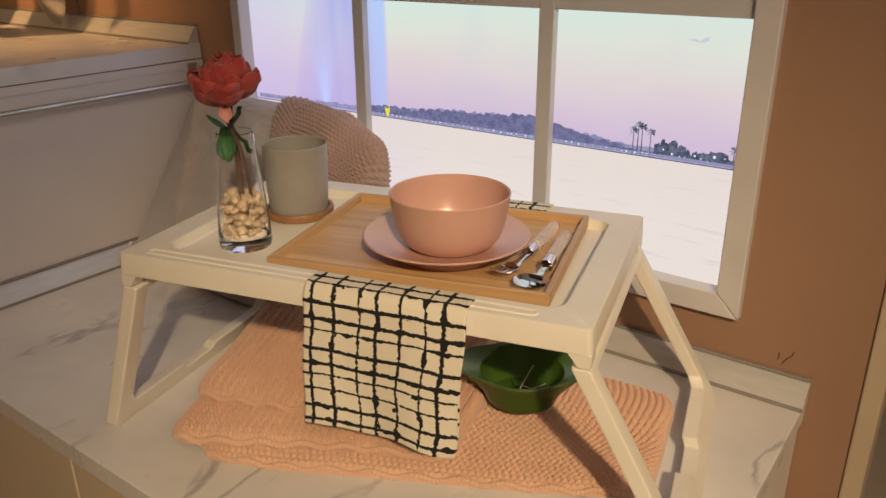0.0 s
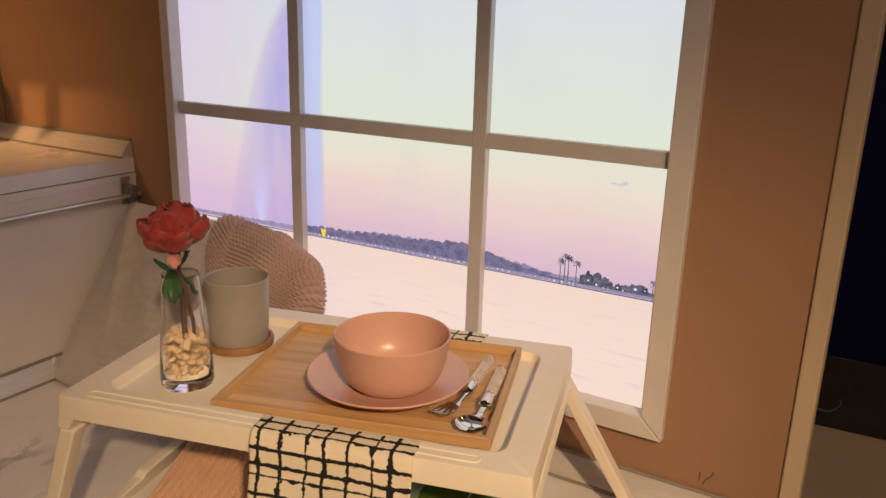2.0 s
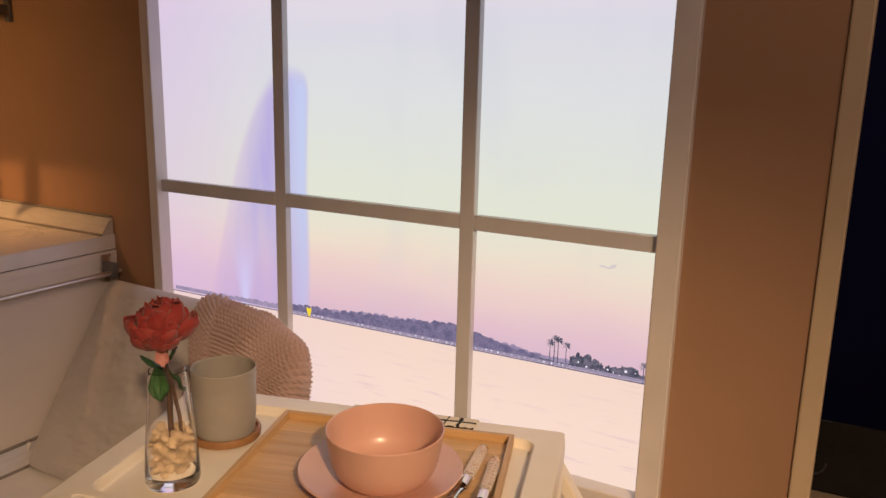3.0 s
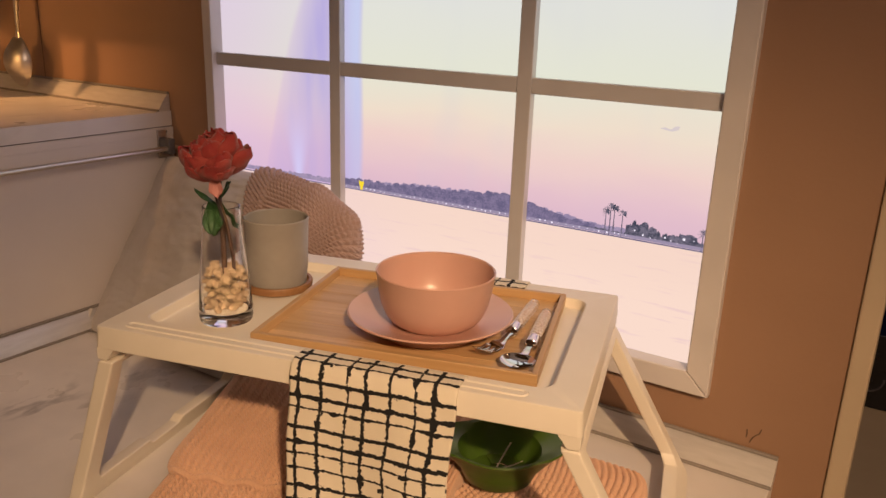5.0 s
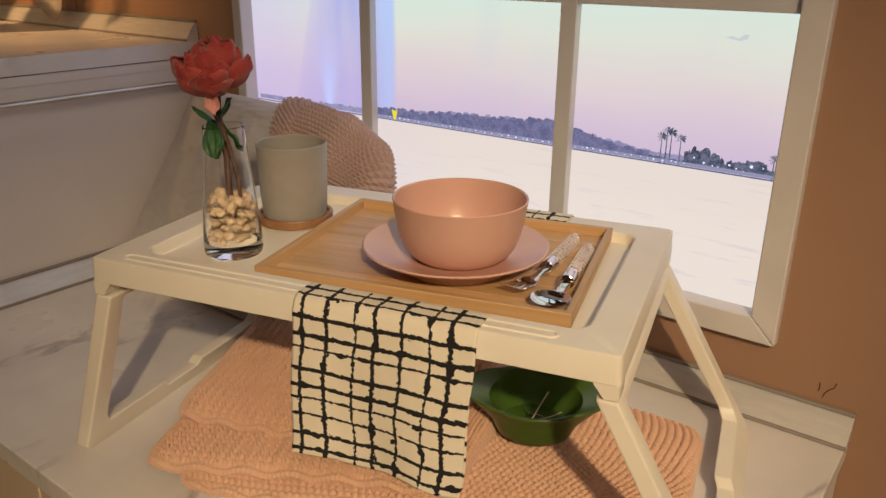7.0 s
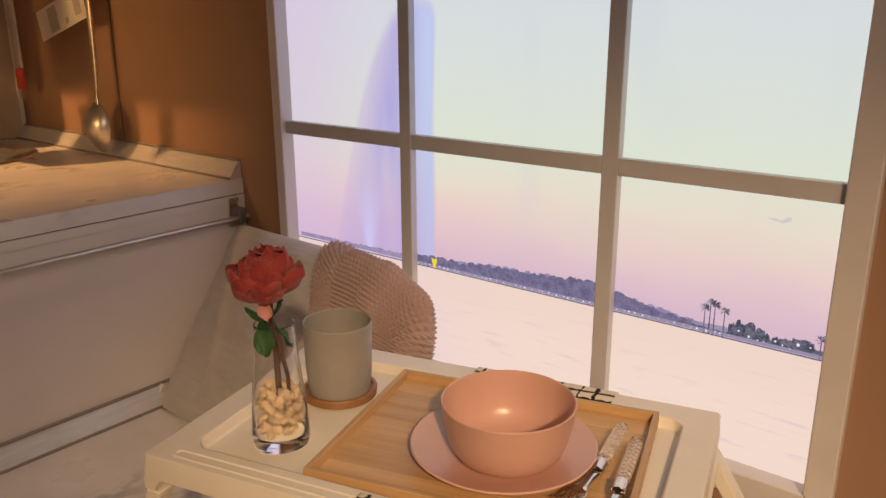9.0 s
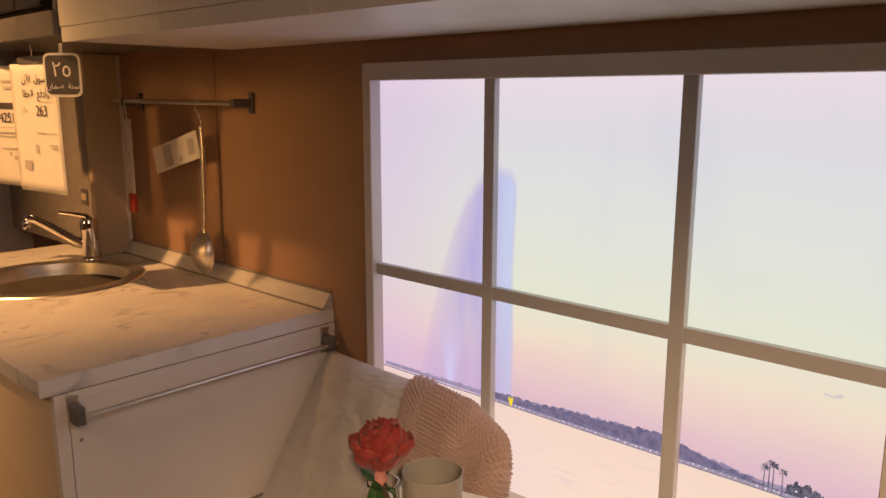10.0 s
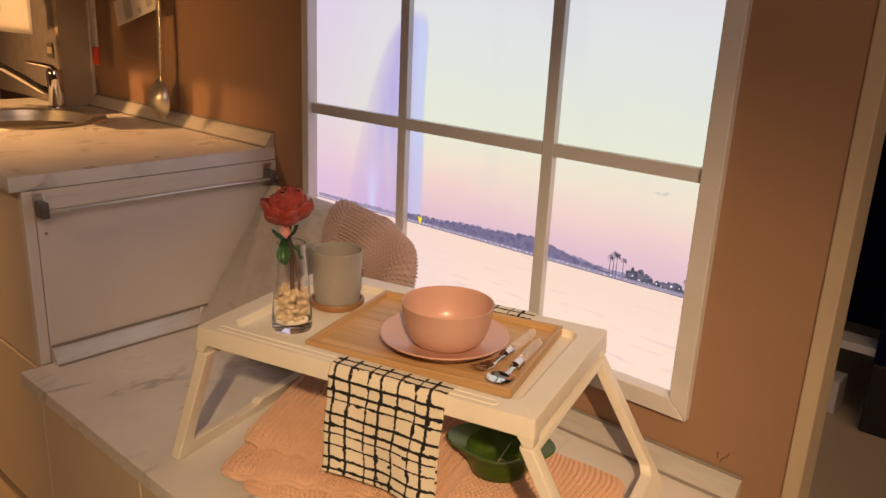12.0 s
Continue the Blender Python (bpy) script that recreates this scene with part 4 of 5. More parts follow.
def throw():
    th = thing("knitted_throw", PM, "dusty rose chunky knitted throw draped over the cushion", "throw")

    def panel(name, s0, s1, n, w, h, lift, turn=False):
        q, s = np.meshgrid(np.linspace(-0.92, 1.55, 400), np.linspace(s0, s1, n), indexing="ij")
        front = q <= 1
        t = np.where(front, q, 2 - q)
        side = np.where(front, 1.0, -1.0)
        side = side * np.where(s > 1, -1.0, 1.0)
        sf = np.where(s > 1, 2 - s, s)
        sc = np.clip(sf - 0.50 * (t - 0.9) * (1 - sf), -1, 1.0)
        x, y, z, puff = cushion_at(sc, np.clip(t, -1, 1), 1.0)
        z = z * side
        p = np.stack([x, y, z], -1)
        out = np.stack([0.5 * np.clip(1 - np.abs(s - 1) / 0.3, 0, 1), np.clip((np.abs(q - 1) < 0.35) * (1 - np.abs(q - 1) / 0.35), 0, 1), side * np.clip(np.abs(q - 1) / 0.12, 0, 1) * np.clip(np.abs(s - 1) / 0.1, 0, 1) + 1e-4], -1)
        out /= np.linalg.norm(out, axis=-1, keepdims=True) + 1e-9
        fold = 0.017 * np.clip(np.sin((s - 0.56) * 17 + 1.2 * t), -0.2, 1) * np.clip((s - 0.6) * 3, 0, 1) * np.clip(1.1 - t, 0.2, 1)
        edge = np.clip(np.minimum(s - s0, s1 - s) * 0.3 / 0.006, 0, 1)
        X, Y = (s - s0) * 0.278, q * 0.205
        bump = moss(Y, X, h, w) if turn else moss(X, Y, w, h)
        hgt = 0.001 + lift * np.sqrt(edge) + fold + 0.0110 * bump * (0.4 + 0.6 * edge)
        finish(name, grid_mesh(name, settle(p + out * hgt[..., None], 0.002 + 0.5 * lift)), M_THROW, th, sharp=180)

    panel("panel", 0.295, 1.45, 350, 0.0092, 0.0078, 0.003)
    panel("edge_band", 0.10, 0.315, 86, 0.0078, 0.0092, 0.006, True)


throw()


# ---- knitted blanket on the bench ----
def blanket():
    b = thing("knitted_blanket", pose(0, 0, 0), "salmon pink knitted blanket folded on the marble bench", "blanket")

    def layer(corners, z0, thick, seed, nu, nv, wave, spin=0.0, purl=False):
        c = [np.array(v) for v in corners]
        u, v = np.meshgrid(np.linspace(0, 1, nu), np.linspace(0, 1, nv), indexing="ij")
        P = ((1 - u) * (1 - v))[..., None] * c[0] + (u * (1 - v))[..., None] * c[1] + (u * v)[..., None] * c[2] + ((1 - u) * v)[..., None] * c[3]
        lx, ly = np.linalg.norm(c[1] - c[0]), np.linalg.norm(c[3] - c[0])
        X, Y = u * lx, v * ly
        P = P + wave * np.stack([smooth_noise(X, Y, 14, seed) * (np.abs(u - 0.5) * 2) ** 3, smooth_noise(X, Y, 12, seed + 1) * (np.abs(v - 0.5) * 2) ** 3], -1)
        P = P + 0.004 * np.stack([smooth_noise(X, Y, 34, seed + 7) * (np.abs(u - 0.5) * 2) ** 6, smooth_noise(X, Y, 34, seed + 8) * (np.abs(v - 0.5) * 2) ** 6], -1)
        corner = (np.abs(2 * u - 1) * np.abs(2 * v - 1)) ** 7
        P = P + 0.05 * corner[..., None] * (sum(c) / 4 - P)
        edge = np.minimum(np.minimum(X, lx - X), np.minimum(Y, ly - Y))
        roll = np.sqrt(np.clip(1 - (1 - np.clip(edge / (thick * 0.6), 0, 1)) ** 2, 0, 1))
        rx = X + spin * (Y - 0.1) ** 2 * np.clip(u * 2 - 0.7, 0, 1)
        rib = 0.62 * moss(rx, Y, 0.0086, 0.0112) if purl else stocking(rx, Y, 0.0108, 0.0098)
        hem = 0.15 + 0.85 * np.clip(edge / 0.014, 0, 1)
        z = z0 + thick * roll + 0.007 * smooth_noise(X, Y, 20, seed + 2) * roll + 0.0084 * rib * hem * np.clip(roll * 3, 0, 1)
        finish("fold", grid_mesh("fold", np.concatenate([P, z[..., None]], -1)), M_KNIT, b, sharp=180)
        # rolled, stitched border along the two open edges
        rim = [(*P[i, 0], z0 + thick * 0.70 + 0.003 * math.sin(i * 0.11)) for i in range(2, nu - 2)]
        rim = [(*P[0, j], z0 + thick * 0.70) for j in range(nv - 3, 2, -1)] + rim
        part("hem", tube(rim, [(0.0040 if purl else 0.0056) + 0.0005 * math.sin(i * 1.15) for i in range(len(rim))], 7), M_KNIT, b)

    layer([(-0.150, -0.590), (0.348, -0.318), (0.288, -0.10), (-0.385, -0.19)], 0.0005, 0.010, 3, 600, 440, 0.009, 0.7, True)
    layer([(-0.192, -0.588), (0.13, -0.405), (0.05, -0.12), (-0.395, -0.195)], 0.012, 0.012, 13, 400, 400, 0.014)
    layer([(-0.222, -0.518), (0.06, -0.400), (0.02, -0.13), (-0.40, -0.20)], 0.026, 0.012, 23, 360, 340, 0.010)


blanket()


# ---- folding bed table ----
TW, TD = 0.570, 0.351


def bed_table():
    t = thing("bed_table", TM, "cream white plastic folding bed table on splayed legs", "table")
    cx, cy = TW / 2, TD / 2

    def R(inset, z, r):
        return ring_pts(TW - 2 * inset, TD - 2 * inset, max(r, 0.003), 6, cx, cy, z)

    zb, zt, zr = TOP - 0.028, TOP, TOP - 0.0135
    rings = [R(0.010, zb + 0.004, 0.004), R(0.006, zb, 0.004), R(0.001, zb, 0.005), R(0, zb + 0.001, 0.006), R(0.0015, zt - 0.002, 0.006), R(0.002, zt - 0.0006, 0.006), R(0.0035, zt, 0.005),
             R(0.037, zt, 0.020), R(0.0388, zt - 0.0008, 0.019), R(0.0415, zr + 0.0012, 0.017), R(0.0435, zr, 0.015), R(0.06, zr, 0.012), R(0.15, zr, 0.004)]
    low = [R(0.15, zr - 0.004, 0.004), R(0.010, zr - 0.004, 0.006)]
    part("tabletop", loft([*low[::-1], *rings], False, True), M_PLASTIC, t, sharp=20)
    # finger groove in the front rim, as a sunk lip
    part("groove", loft([ring_pts(0.480, 0.017, 0.0085, 5, 0.272, 0.0190, zt + 0.0001), ring_pts(0.477, 0.0145, 0.0072, 5, 0.272, 0.0190, zt + 0.0016), ring_pts(0.473, 0.0105, 0.0052, 5, 0.272, 0.0190, zt + 0.0014), ring_pts(0.470, 0.0080, 0.0040, 5, 0.272, 0.0190, zt + 0.0002)]), M_PLASTIC, t)
    for x, sx in ((0, 1), (TW, -1)):
        for y, sy in ((0.0, 1), (TD, -1)):
            w = 0.021
            prof = [(0, zb + 0.001), (0, zb - 0.014), (w * 0.62, zb - 0.015), (w * 0.74, zb - 0.012), (w * 0.84, zb - 0.006), (w * 1.05, zb - 0.001), (w * 1.25, zb + 0.001)]
            part("corner_bracket", extrude_xz([(x + sx * (a + 0.0008), b) for a, b in prof], y + sy * 0.0008, y + sy * 0.024, 0.0008), M_PLASTIC, t, sharp=20)
    for x, sx, front, rear in ((0.0, 1, -0.072, -0.066), (TW, -1, 0.118, 0.122)):
        h = zb - 0.016
        # frame in the side's plane: outer and inner outlines (depth, drop)
        d0, d1 = 0.0015, TD - 0.0015
        out = [(d0, 0), (d0 - 0.002, h - 0.006), (d0 + 0.004, h), (0.12, h), (0.15, h), (0.20, h), (0.23, h), (d1 + 0.008, h), (d1 + 0.014, h - 0.007), (d1 + 0.012, h - 0.03), (d1, 0), (0.172, 0)]
        inn = [(d0 + 0.022, 0.008), (d0 + 0.025, h - 0.042), (d0 + 0.031, h - 0.030), (0.130, h - 0.030), (0.138, h - 0.021), (0.196, h - 0.021), (0.205, h - 0.030), (d1 - 0.024, h - 0.030), (d1 - 0.014, h - 0.042), (d1 - 0.016, h - 0.06), (d1 - 0.028, 0.008), (0.172, 0.008)]
        thick = 0.0205
        bm = bmesh.new()
        loops = []
        for pts, off in ((out, 0), (inn, 0), (inn, thick), (out, thick)):
            loop = []
            for dv, dz in pts:
                loop.append(bm.verts.new((x + sx * (0.001 + off * (1 - 0.08 * dz / h)) + (front + (rear - front) * dv / TD) * dz / h, dv, h - dz + (0.0 if dz < h - 0.001 else 0))))
            loops.append(loop)
        n = len(out)
        for a, b in zip(loops, loops[1:] + loops[:1]):
            for i in range(n):
                bm.faces.new((a[i], a[(i + 1) % n], b[(i + 1) % n], b[i]))
        bmesh.ops.recalc_face_normals(bm, faces=bm.faces[:])
        bmesh.ops.bevel(bm, geom=bm.edges[:], offset=0.0022, segments=2, profile=0.5, affect="EDGES")
        part("leg_frame", bm, M_PLASTIC, t, sharp=20)


bed_table()


# ---- tea towel under the tray ----
def tea_towel():
    tw = thing("tea_towel", TM, "cream cotton tea towel with a black brushed grid", "towel")
    u0, u1, w = 0.259, 0.4445, 0.1855
    path = []
    zt = TOP + 0.0022
    # along the depth: hanging front, front edge, recess, back rim, back drop
    for k in np.linspace(0, 1, 70):
        path.append((-0.0055 - 0.004 * math.sin(2.6 * k) - 0.004 * (1 - k), 0.094 + (zt - 0.012 - 0.094) * k))
    for a in np.linspace(10, 90, 9):
        path.append((0.006 - 0.011 * math.cos(radians(a)), zt - 0.011 + 0.011 * math.sin(radians(a))))
    for v in np.linspace(0.012, 0.030, 6):
        path.append((v, zt))
    path += [(0.034, zt - 0.004), (0.04, zt - 0.0115)]
    for v in np.linspace(0.045, 0.30, 16):
        path.append((v, zt - 0.0130))
    path += [(0.311, zt - 0.0115), (0.317, zt - 0.003)]
    for v in np.linspace(0.321, 0.345, 6):
        path.append((v, zt))
    for a in np.linspace(80, 0, 8):
        path.append((0.345 + 0.011 * math.cos(radians(a)), zt - 0.011 + 0.011 * math.sin(radians(a))))
    for k in np.linspace(0.1, 1, 8):
        path.append((0.3562, zt - 0.011 - 0.06 * k))
    path = np.array(path)
    ln = np.concatenate([[0], np.cumsum(np.linalg.norm(np.diff(path, axis=0), axis=1))])
    us = np.linspace(0, 1, 70)
    V, U = np.meshgrid(np.arange(len(path)), us, indexing="ij")
    P = np.zeros((len(path), 70, 3))
    s = ln[V]
    hang = np.clip((zt - 0.02 - path[V][..., 1]) / 0.18, 0, 1)
    P[..., 0] = u0 + (u1 - u0) * U - 0.003 * hang * (1 - U) - 0.015 * hang * U + 0.001 * np.sin(s * 60)
    P[..., 1] = path[V][..., 0] - 0.006 * hang * np.sin(U * 9.5 + 0.6) - 0.012 * hang ** 2 * (U < 0.25) * (0.25 - U) * 4
    P[..., 2] = path[V][..., 1] - 0.020 * hang * (U - 0.3) * 0.6 + 0.0035 * hang * np.sin(U * 12) + 0.016 * np.clip(hang - 0.8, 0, 1) * 5 * np.clip(0.16 - U, 0, 1) * 6
    uv = np.stack([U * w, s], -1)
    ob = finish("cloth", grid_mesh("cloth", P, uv), M_TOWEL, tw, sharp=80)
    so = ob.modifiers.new("thick", "SOLIDIFY")
    so.thickness, so.offset = 0.0016, 0
    # folded-under second layer at the hem
    Q = P[:40].copy()
    Q[..., 1] += 0.0065
    Q[..., 2] += 0.004
    ob2 = finish("under_layer", grid_mesh("under_layer", Q, uv[:40] + 0.3), M_TOWEL, tw, sharp=80)
    so2 = ob2.modifiers.new("thick", "SOLIDIFY")
    so2.thickness, so2.offset = 0.0016, 0


tea_towel()


# ---- bamboo tray ----
TRAY_Z = TOP - 0.0105


def tray():
    t = thing("serving_tray", TM @ pose(0.3415, 0.1795, TRAY_Z, 0, 0, 2.4), "bamboo serving tray with low mitred sides", "tray")
    w, d, h, k = 0.332, 0.258, 0.0142, 0.0068
    n = 7
    for i in range(n):
        y0 = -d / 2 + 0.006 + (d - 0.012) * i / n
        part("slat", box(-w / 2 + 0.006, w / 2 - 0.006, y0 + 0.0002, y0 + (d - 0.012) / n - 0.0002, 0.0, 0.0032, 0.0004, 1), M_BAMBOO, t)
    for sy in (-1, 1):
        bm = loft([[(-w / 2, sy * d / 2, 0), (-w / 2, sy * d / 2, h), (-w / 2 + k, sy * (d / 2 - k), h), (-w / 2 + k, sy * (d / 2 - k), 0)], [(w / 2, sy * d / 2, 0), (w / 2, sy * d / 2, h), (w / 2 - k, sy * (d / 2 - k), h), (w / 2 - k, sy * (d / 2 - k), 0)]])
        bmesh.ops.bevel(bm, geom=bm.edges[:], offset=0.0008, segments=2, profile=0.5, affect="EDGES")
        part("side", bm, M_BAMBOO, t, sharp=20)
    for sx in (-1, 1):
        bm = loft([[(sx * w / 2, -d / 2, 0), (sx * w / 2, -d / 2, h), (sx * (w / 2 - k), -d / 2 + k, h), (sx * (w / 2 - k), -d / 2 + k, 0)], [(sx * w / 2, d / 2, 0), (sx * w / 2, d / 2, h), (sx * (w / 2 - k), d / 2 - k, h), (sx * (w / 2 - k), d / 2 - k, 0)]])
        bmesh.ops.bevel(bm, geom=bm.edges[:], offset=0.0008, segments=2, profile=0.5, affect="EDGES")
        part("side", bm, M_BAMBOO_Y, t, sharp=20)


tray()
ZB = TRAY_Z + 0.0034

# ---- plate and bowl ----
pl = thing("plate", pose(0.066, -0.342, ZB), "matt dusty pink side plate on the tray", "plate")
part("dish", lathe([(0.0, 0.003), (0.052, 0.003), (0.056, 0.0), (0.06, 0.0), (0.062, 0.009), (0.083, 0.0162), (0.0985, 0.0228), (0.1, 0.0246), (0.0985, 0.0260), (0.092, 0.0238), (0.07, 0.0172), (0.06, 0.0147), (0.0, 0.0145)], 96), M_PINK, pl)
bw = thing("bowl", pose(0.0775, -0.3505, ZB + 0.0151) @ Matrix.Diagonal((1, 1, 0.955, 1)), "matt dusty pink cereal bowl on the plate", "bowl")
part("shell", lathe([(0.0, 0.003), (0.037, 0.003), (0.039, 0.0), (0.043, 0.0), (0.0470, 0.0022), (0.0535, 0.0072), (0.0590, 0.0150), (0.0635, 0.0270), (0.0668, 0.0420), (0.0702, 0.0660), (0.0707, 0.068), (0.0697, 0.0692), (0.0682, 0.068), (0.0645, 0.044), (0.0605, 0.027), (0.0555, 0.0160), (0.046, 0.0090), (0.0, 0.007)], 96), M_PINK, bw)


# ---- cutlery ----
def handle(parent, ln):
    part("ferrule", lathe([(0.0045, 0), (0.0075, 0.002), (0.0078, 0.020), (0.0074, 0.022)], 20), M_CHROME, parent, m=pose(0, 0, 0, -90, 0, 0))
    h = part("grip", lathe([(0.0070, 0.022), (0.0074, 0.03), (0.0078, ln - 0.012), (0.0074, ln - 0.004), (0.004, ln)], 20), M_ACRYLIC, parent, "clear textured acrylic grip", m=pose(0, 0, 0, -90, 0, 0))
    h.visible_shadow = False
    rng = random.Random(7)
    core = bmesh.new()
    for i in range(int((ln - 0.03) / 0.004)):
        for j in range(7):
            a = 2 * math.pi * (j + 0.5 * (i % 2)) / 7 + rng.uniform(-0.15, 0.15)
            c = (0.0052 * math.cos(a), 0.026 + 0.004 * i, 0.0052 * math.sin(a))
            bmesh.ops.create_cube(core, size=0.0019, matrix=Matrix.Translation(c) @ pose(0, 0, 0, rng.uniform(0, 90), rng.uniform(0, 90), 0))
    tagged(part("pattern", core, M_HOB, h, "raised frosted pattern", m=pose(0, 0, 0, 90, 0, 0)), kind="stuff")


def fork():
    f = thing("fork", look_flat((0.141, -0.208, 0.2640), (0.164, -0.318, 0.2655)), "steel fork with a clear patterned handle", "fork")
    handle(f, 0.111)
    head = pose(0, 0, 0, 0, 0, -14) @ Matrix.Diagonal((1.1, 0.72, 0.9, 1))
    pth = [(0, 0.003, 0), (0, -0.010, -0.001), (0, -0.028, -0.004), (0.0, -0.042, -0.005)]
    part("neck", tube(pth, [0.005, 0.004, 0.0045, 0.009], 12, flat=0.5), M_CHROME, f, m=head)
    part("shoulder", loft([ring_pts(0.014, 0.0022, 0.001, 3, 0, -0.005, 0), ring_pts(0.021, 0.0022, 0.001, 3, 0, -0.0052, 0.014), ring_pts(0.021, 0.002, 0.0009, 3, 0, -0.0038, 0.022)]), M_CHROME, f, m=head @ pose(0, -0.036, 0, 90, 0, 0))
    for k in range(4):
        x = -0.0083 + 0.0055 * k
        part("tine", tube([(x, -0.056, -0.004), (x, -0.072, -0.0035), (x, -0.088, 0.0), (x, -0.096, 0.004)], [0.0019, 0.0017, 0.0013, 0.0006], 8, flat=0.7), M_CHROME, f, m=head)


def look_flat(a, b):
    """A frame at b whose y axis points back to a."""
    y = (Vector(a) - Vector(b)).normalized()
    x = y.cross(Vector((0, 0, 1))).normalized()
    z = x.cross(y)
    return Matrix.Translation(b) @ Matrix((x, y, z)).transposed().to_4x4()


def spoon():
    s = thing("spoon", look_flat((0.168, -0.228, 0.2640), (0.199, -0.338, 0.2655)), "steel dessert spoon with a clear patterned handle", "spoon")
    handle(s, 0.112)
    head = pose(0, 0, 0, 0, 0, -8) @ Matrix.Diagonal((1.04, 0.70, 0.9, 1))
    part("neck", tube([(0, 0.003, 0), (0, -0.010, -0.001), (0, -0.026, -0.003), (0.0, -0.040, -0.003)], [0.005, 0.004, 0.0045, 0.008], 12, flat=0.5), M_CHROME, s, m=head)
    n = 28
    rings = []
    for sc, dz in ((1.0, 0.0), (0.97, -0.0012), (0.8, -0.0062), (0.5, -0.0092), (0.2, -0.0102), (0.2, -0.0092), (0.5, -0.0082), (0.8, -0.0052), (0.95, -0.0008)):
        rings.append([(0.0185 * sc * math.sin(a) * (1 - 0.12 * math.cos(a)), -0.061 - 0.028 * sc * math.cos(a), -0.0002 + dz * 0.8) for a in [2 * math.pi * i / n for i in range(n)]])
    bm = loft(rings, False, False, True)
    for sel in (4, 5):
        bm.verts.ensure_lookup_table()
        bm.faces.new([bm.verts[sel * n + i] for i in range(n)])
    part("scoop", bm, M_CHROME, s, m=head)


fork()
spoon()

# ---- plant pot on its saucer ----
ZR = TOP - 0.0135
scr = thing("saucer", pose(-0.196, -0.332, ZR) @ Matrix.Scale(1.06, 4), "round wooden saucer under the grey pot", "saucer")
part("disc", lathe([(0.040, 0), (0.0445, 0.0015), (0.0455, 0.009), (0.0445, 0.011), (0.041, 0.011), (0.0405, 0.006), (0.0, 0.006)], 64), M_CORK, scr)
pot = thing("plant_pot", pose(-0.196, -0.332, ZR + 0.0066) @ Matrix.Scale(1.06, 4), "empty pale grey stoneware pot on a wooden saucer", "pot")
part("shell", lathe([(0.0, 0.0), (0.034, 0.0), (0.0375, 0.003), (0.0395, 0.03), (0.0412, 0.086), (0.0414, 0.0885), (0.0404, 0.0897), (0.0392, 0.0885), (0.0375, 0.03), (0.035, 0.006), (0.0, 0.005)], 80), M_POT, pot)


# ---- vase, pebbles and rose ----
VX, VY = -0.161, -0.458


def vase():
    v = thing("vase", pose(VX, VY, ZR + 0.0004), "clear tapered glass vase with a thick base", "vase")
    v.scale = (1.03, 1.03, 1.03)
    gl = part("glass", lathe([(0.0, 0.0008), (0.027, 0.0), (0.0305, 0.002), (0.0318, 0.007), (0.0315, 0.02), (0.0285, 0.06), (0.0245, 0.10), (0.0218, 0.137), (0.0214, 0.1415), (0.0205, 0.142), (0.0203, 0.1412), (0.0207, 0.137), (0.0234, 0.10), (0.0274, 0.06), (0.0303, 0.024), (0.0290, 0.0165), (0.024, 0.0145), (0.0, 0.014)], 72), M_GLASS, v)
    gl.visible_shadow = False


vase()
rng = random.Random(12)
stones = []
for i in range(6):
    bm = bmesh.new()
    bmesh.ops.create_icosphere(bm, subdivisions=1, radius=1)
    for vt in bm.verts:
        k = 1 + 0.20 * noise.noise(vt.co * 1.3 + Vector((i * 9, 0, 0))) + 0.1 * noise.noise(vt.co * 3 + Vector((0, i * 5, 0)))
        vt.co = Vector((round(vt.co.x * k * 2.6) / 2.6 * 0.5 + vt.co.x * k * 0.5, vt.co.y * k * 0.82, vt.co.z * k * 0.62))
    me = bpy.data.meshes.new("pebble")
    bm.to_mesh(me)
    bm.free()
    me.materials.append(M_STONE)
    me.polygons.foreach_set("use_smooth", [True] * len(me.polygons))
    me.set_sharp_from_angle(angle=radians(12))
    stones.append(me)
placed = []
tries = 0
while len(placed) < 80 and tries < 90000:
    tries += 1
    r = rng.uniform(0.0062, 0.0096)
    z = rng.uniform(0.0165, 0.064)
    lim = 0.0302 - 0.0028 * (z - 0.02) / 0.04 - r * 0.92
    a, d = rng.uniform(0, 6.283), lim * math.sqrt(rng.uniform(0, 1))
    c = Vector((d * math.cos(a), d * math.sin(a), z + 0.6 * r))
    if all((c - q).length > 0.70 * (r + s) for q, s in placed):
        placed.append((c, r))
for c, r in placed:
    ob = new("pebble", rng.choice(stones))
    ob.matrix_basis = pose(VX + c.x, VY + c.y, ZR + c.z, rng.uniform(-40, 40), rng.uniform(-40, 40), rng.uniform(0, 360)) @ Matrix.Scale(r * 1.06, 4)
    tagged(ob, "small cream stone chip inside the vase", "pebble", "pebbles in the vase")


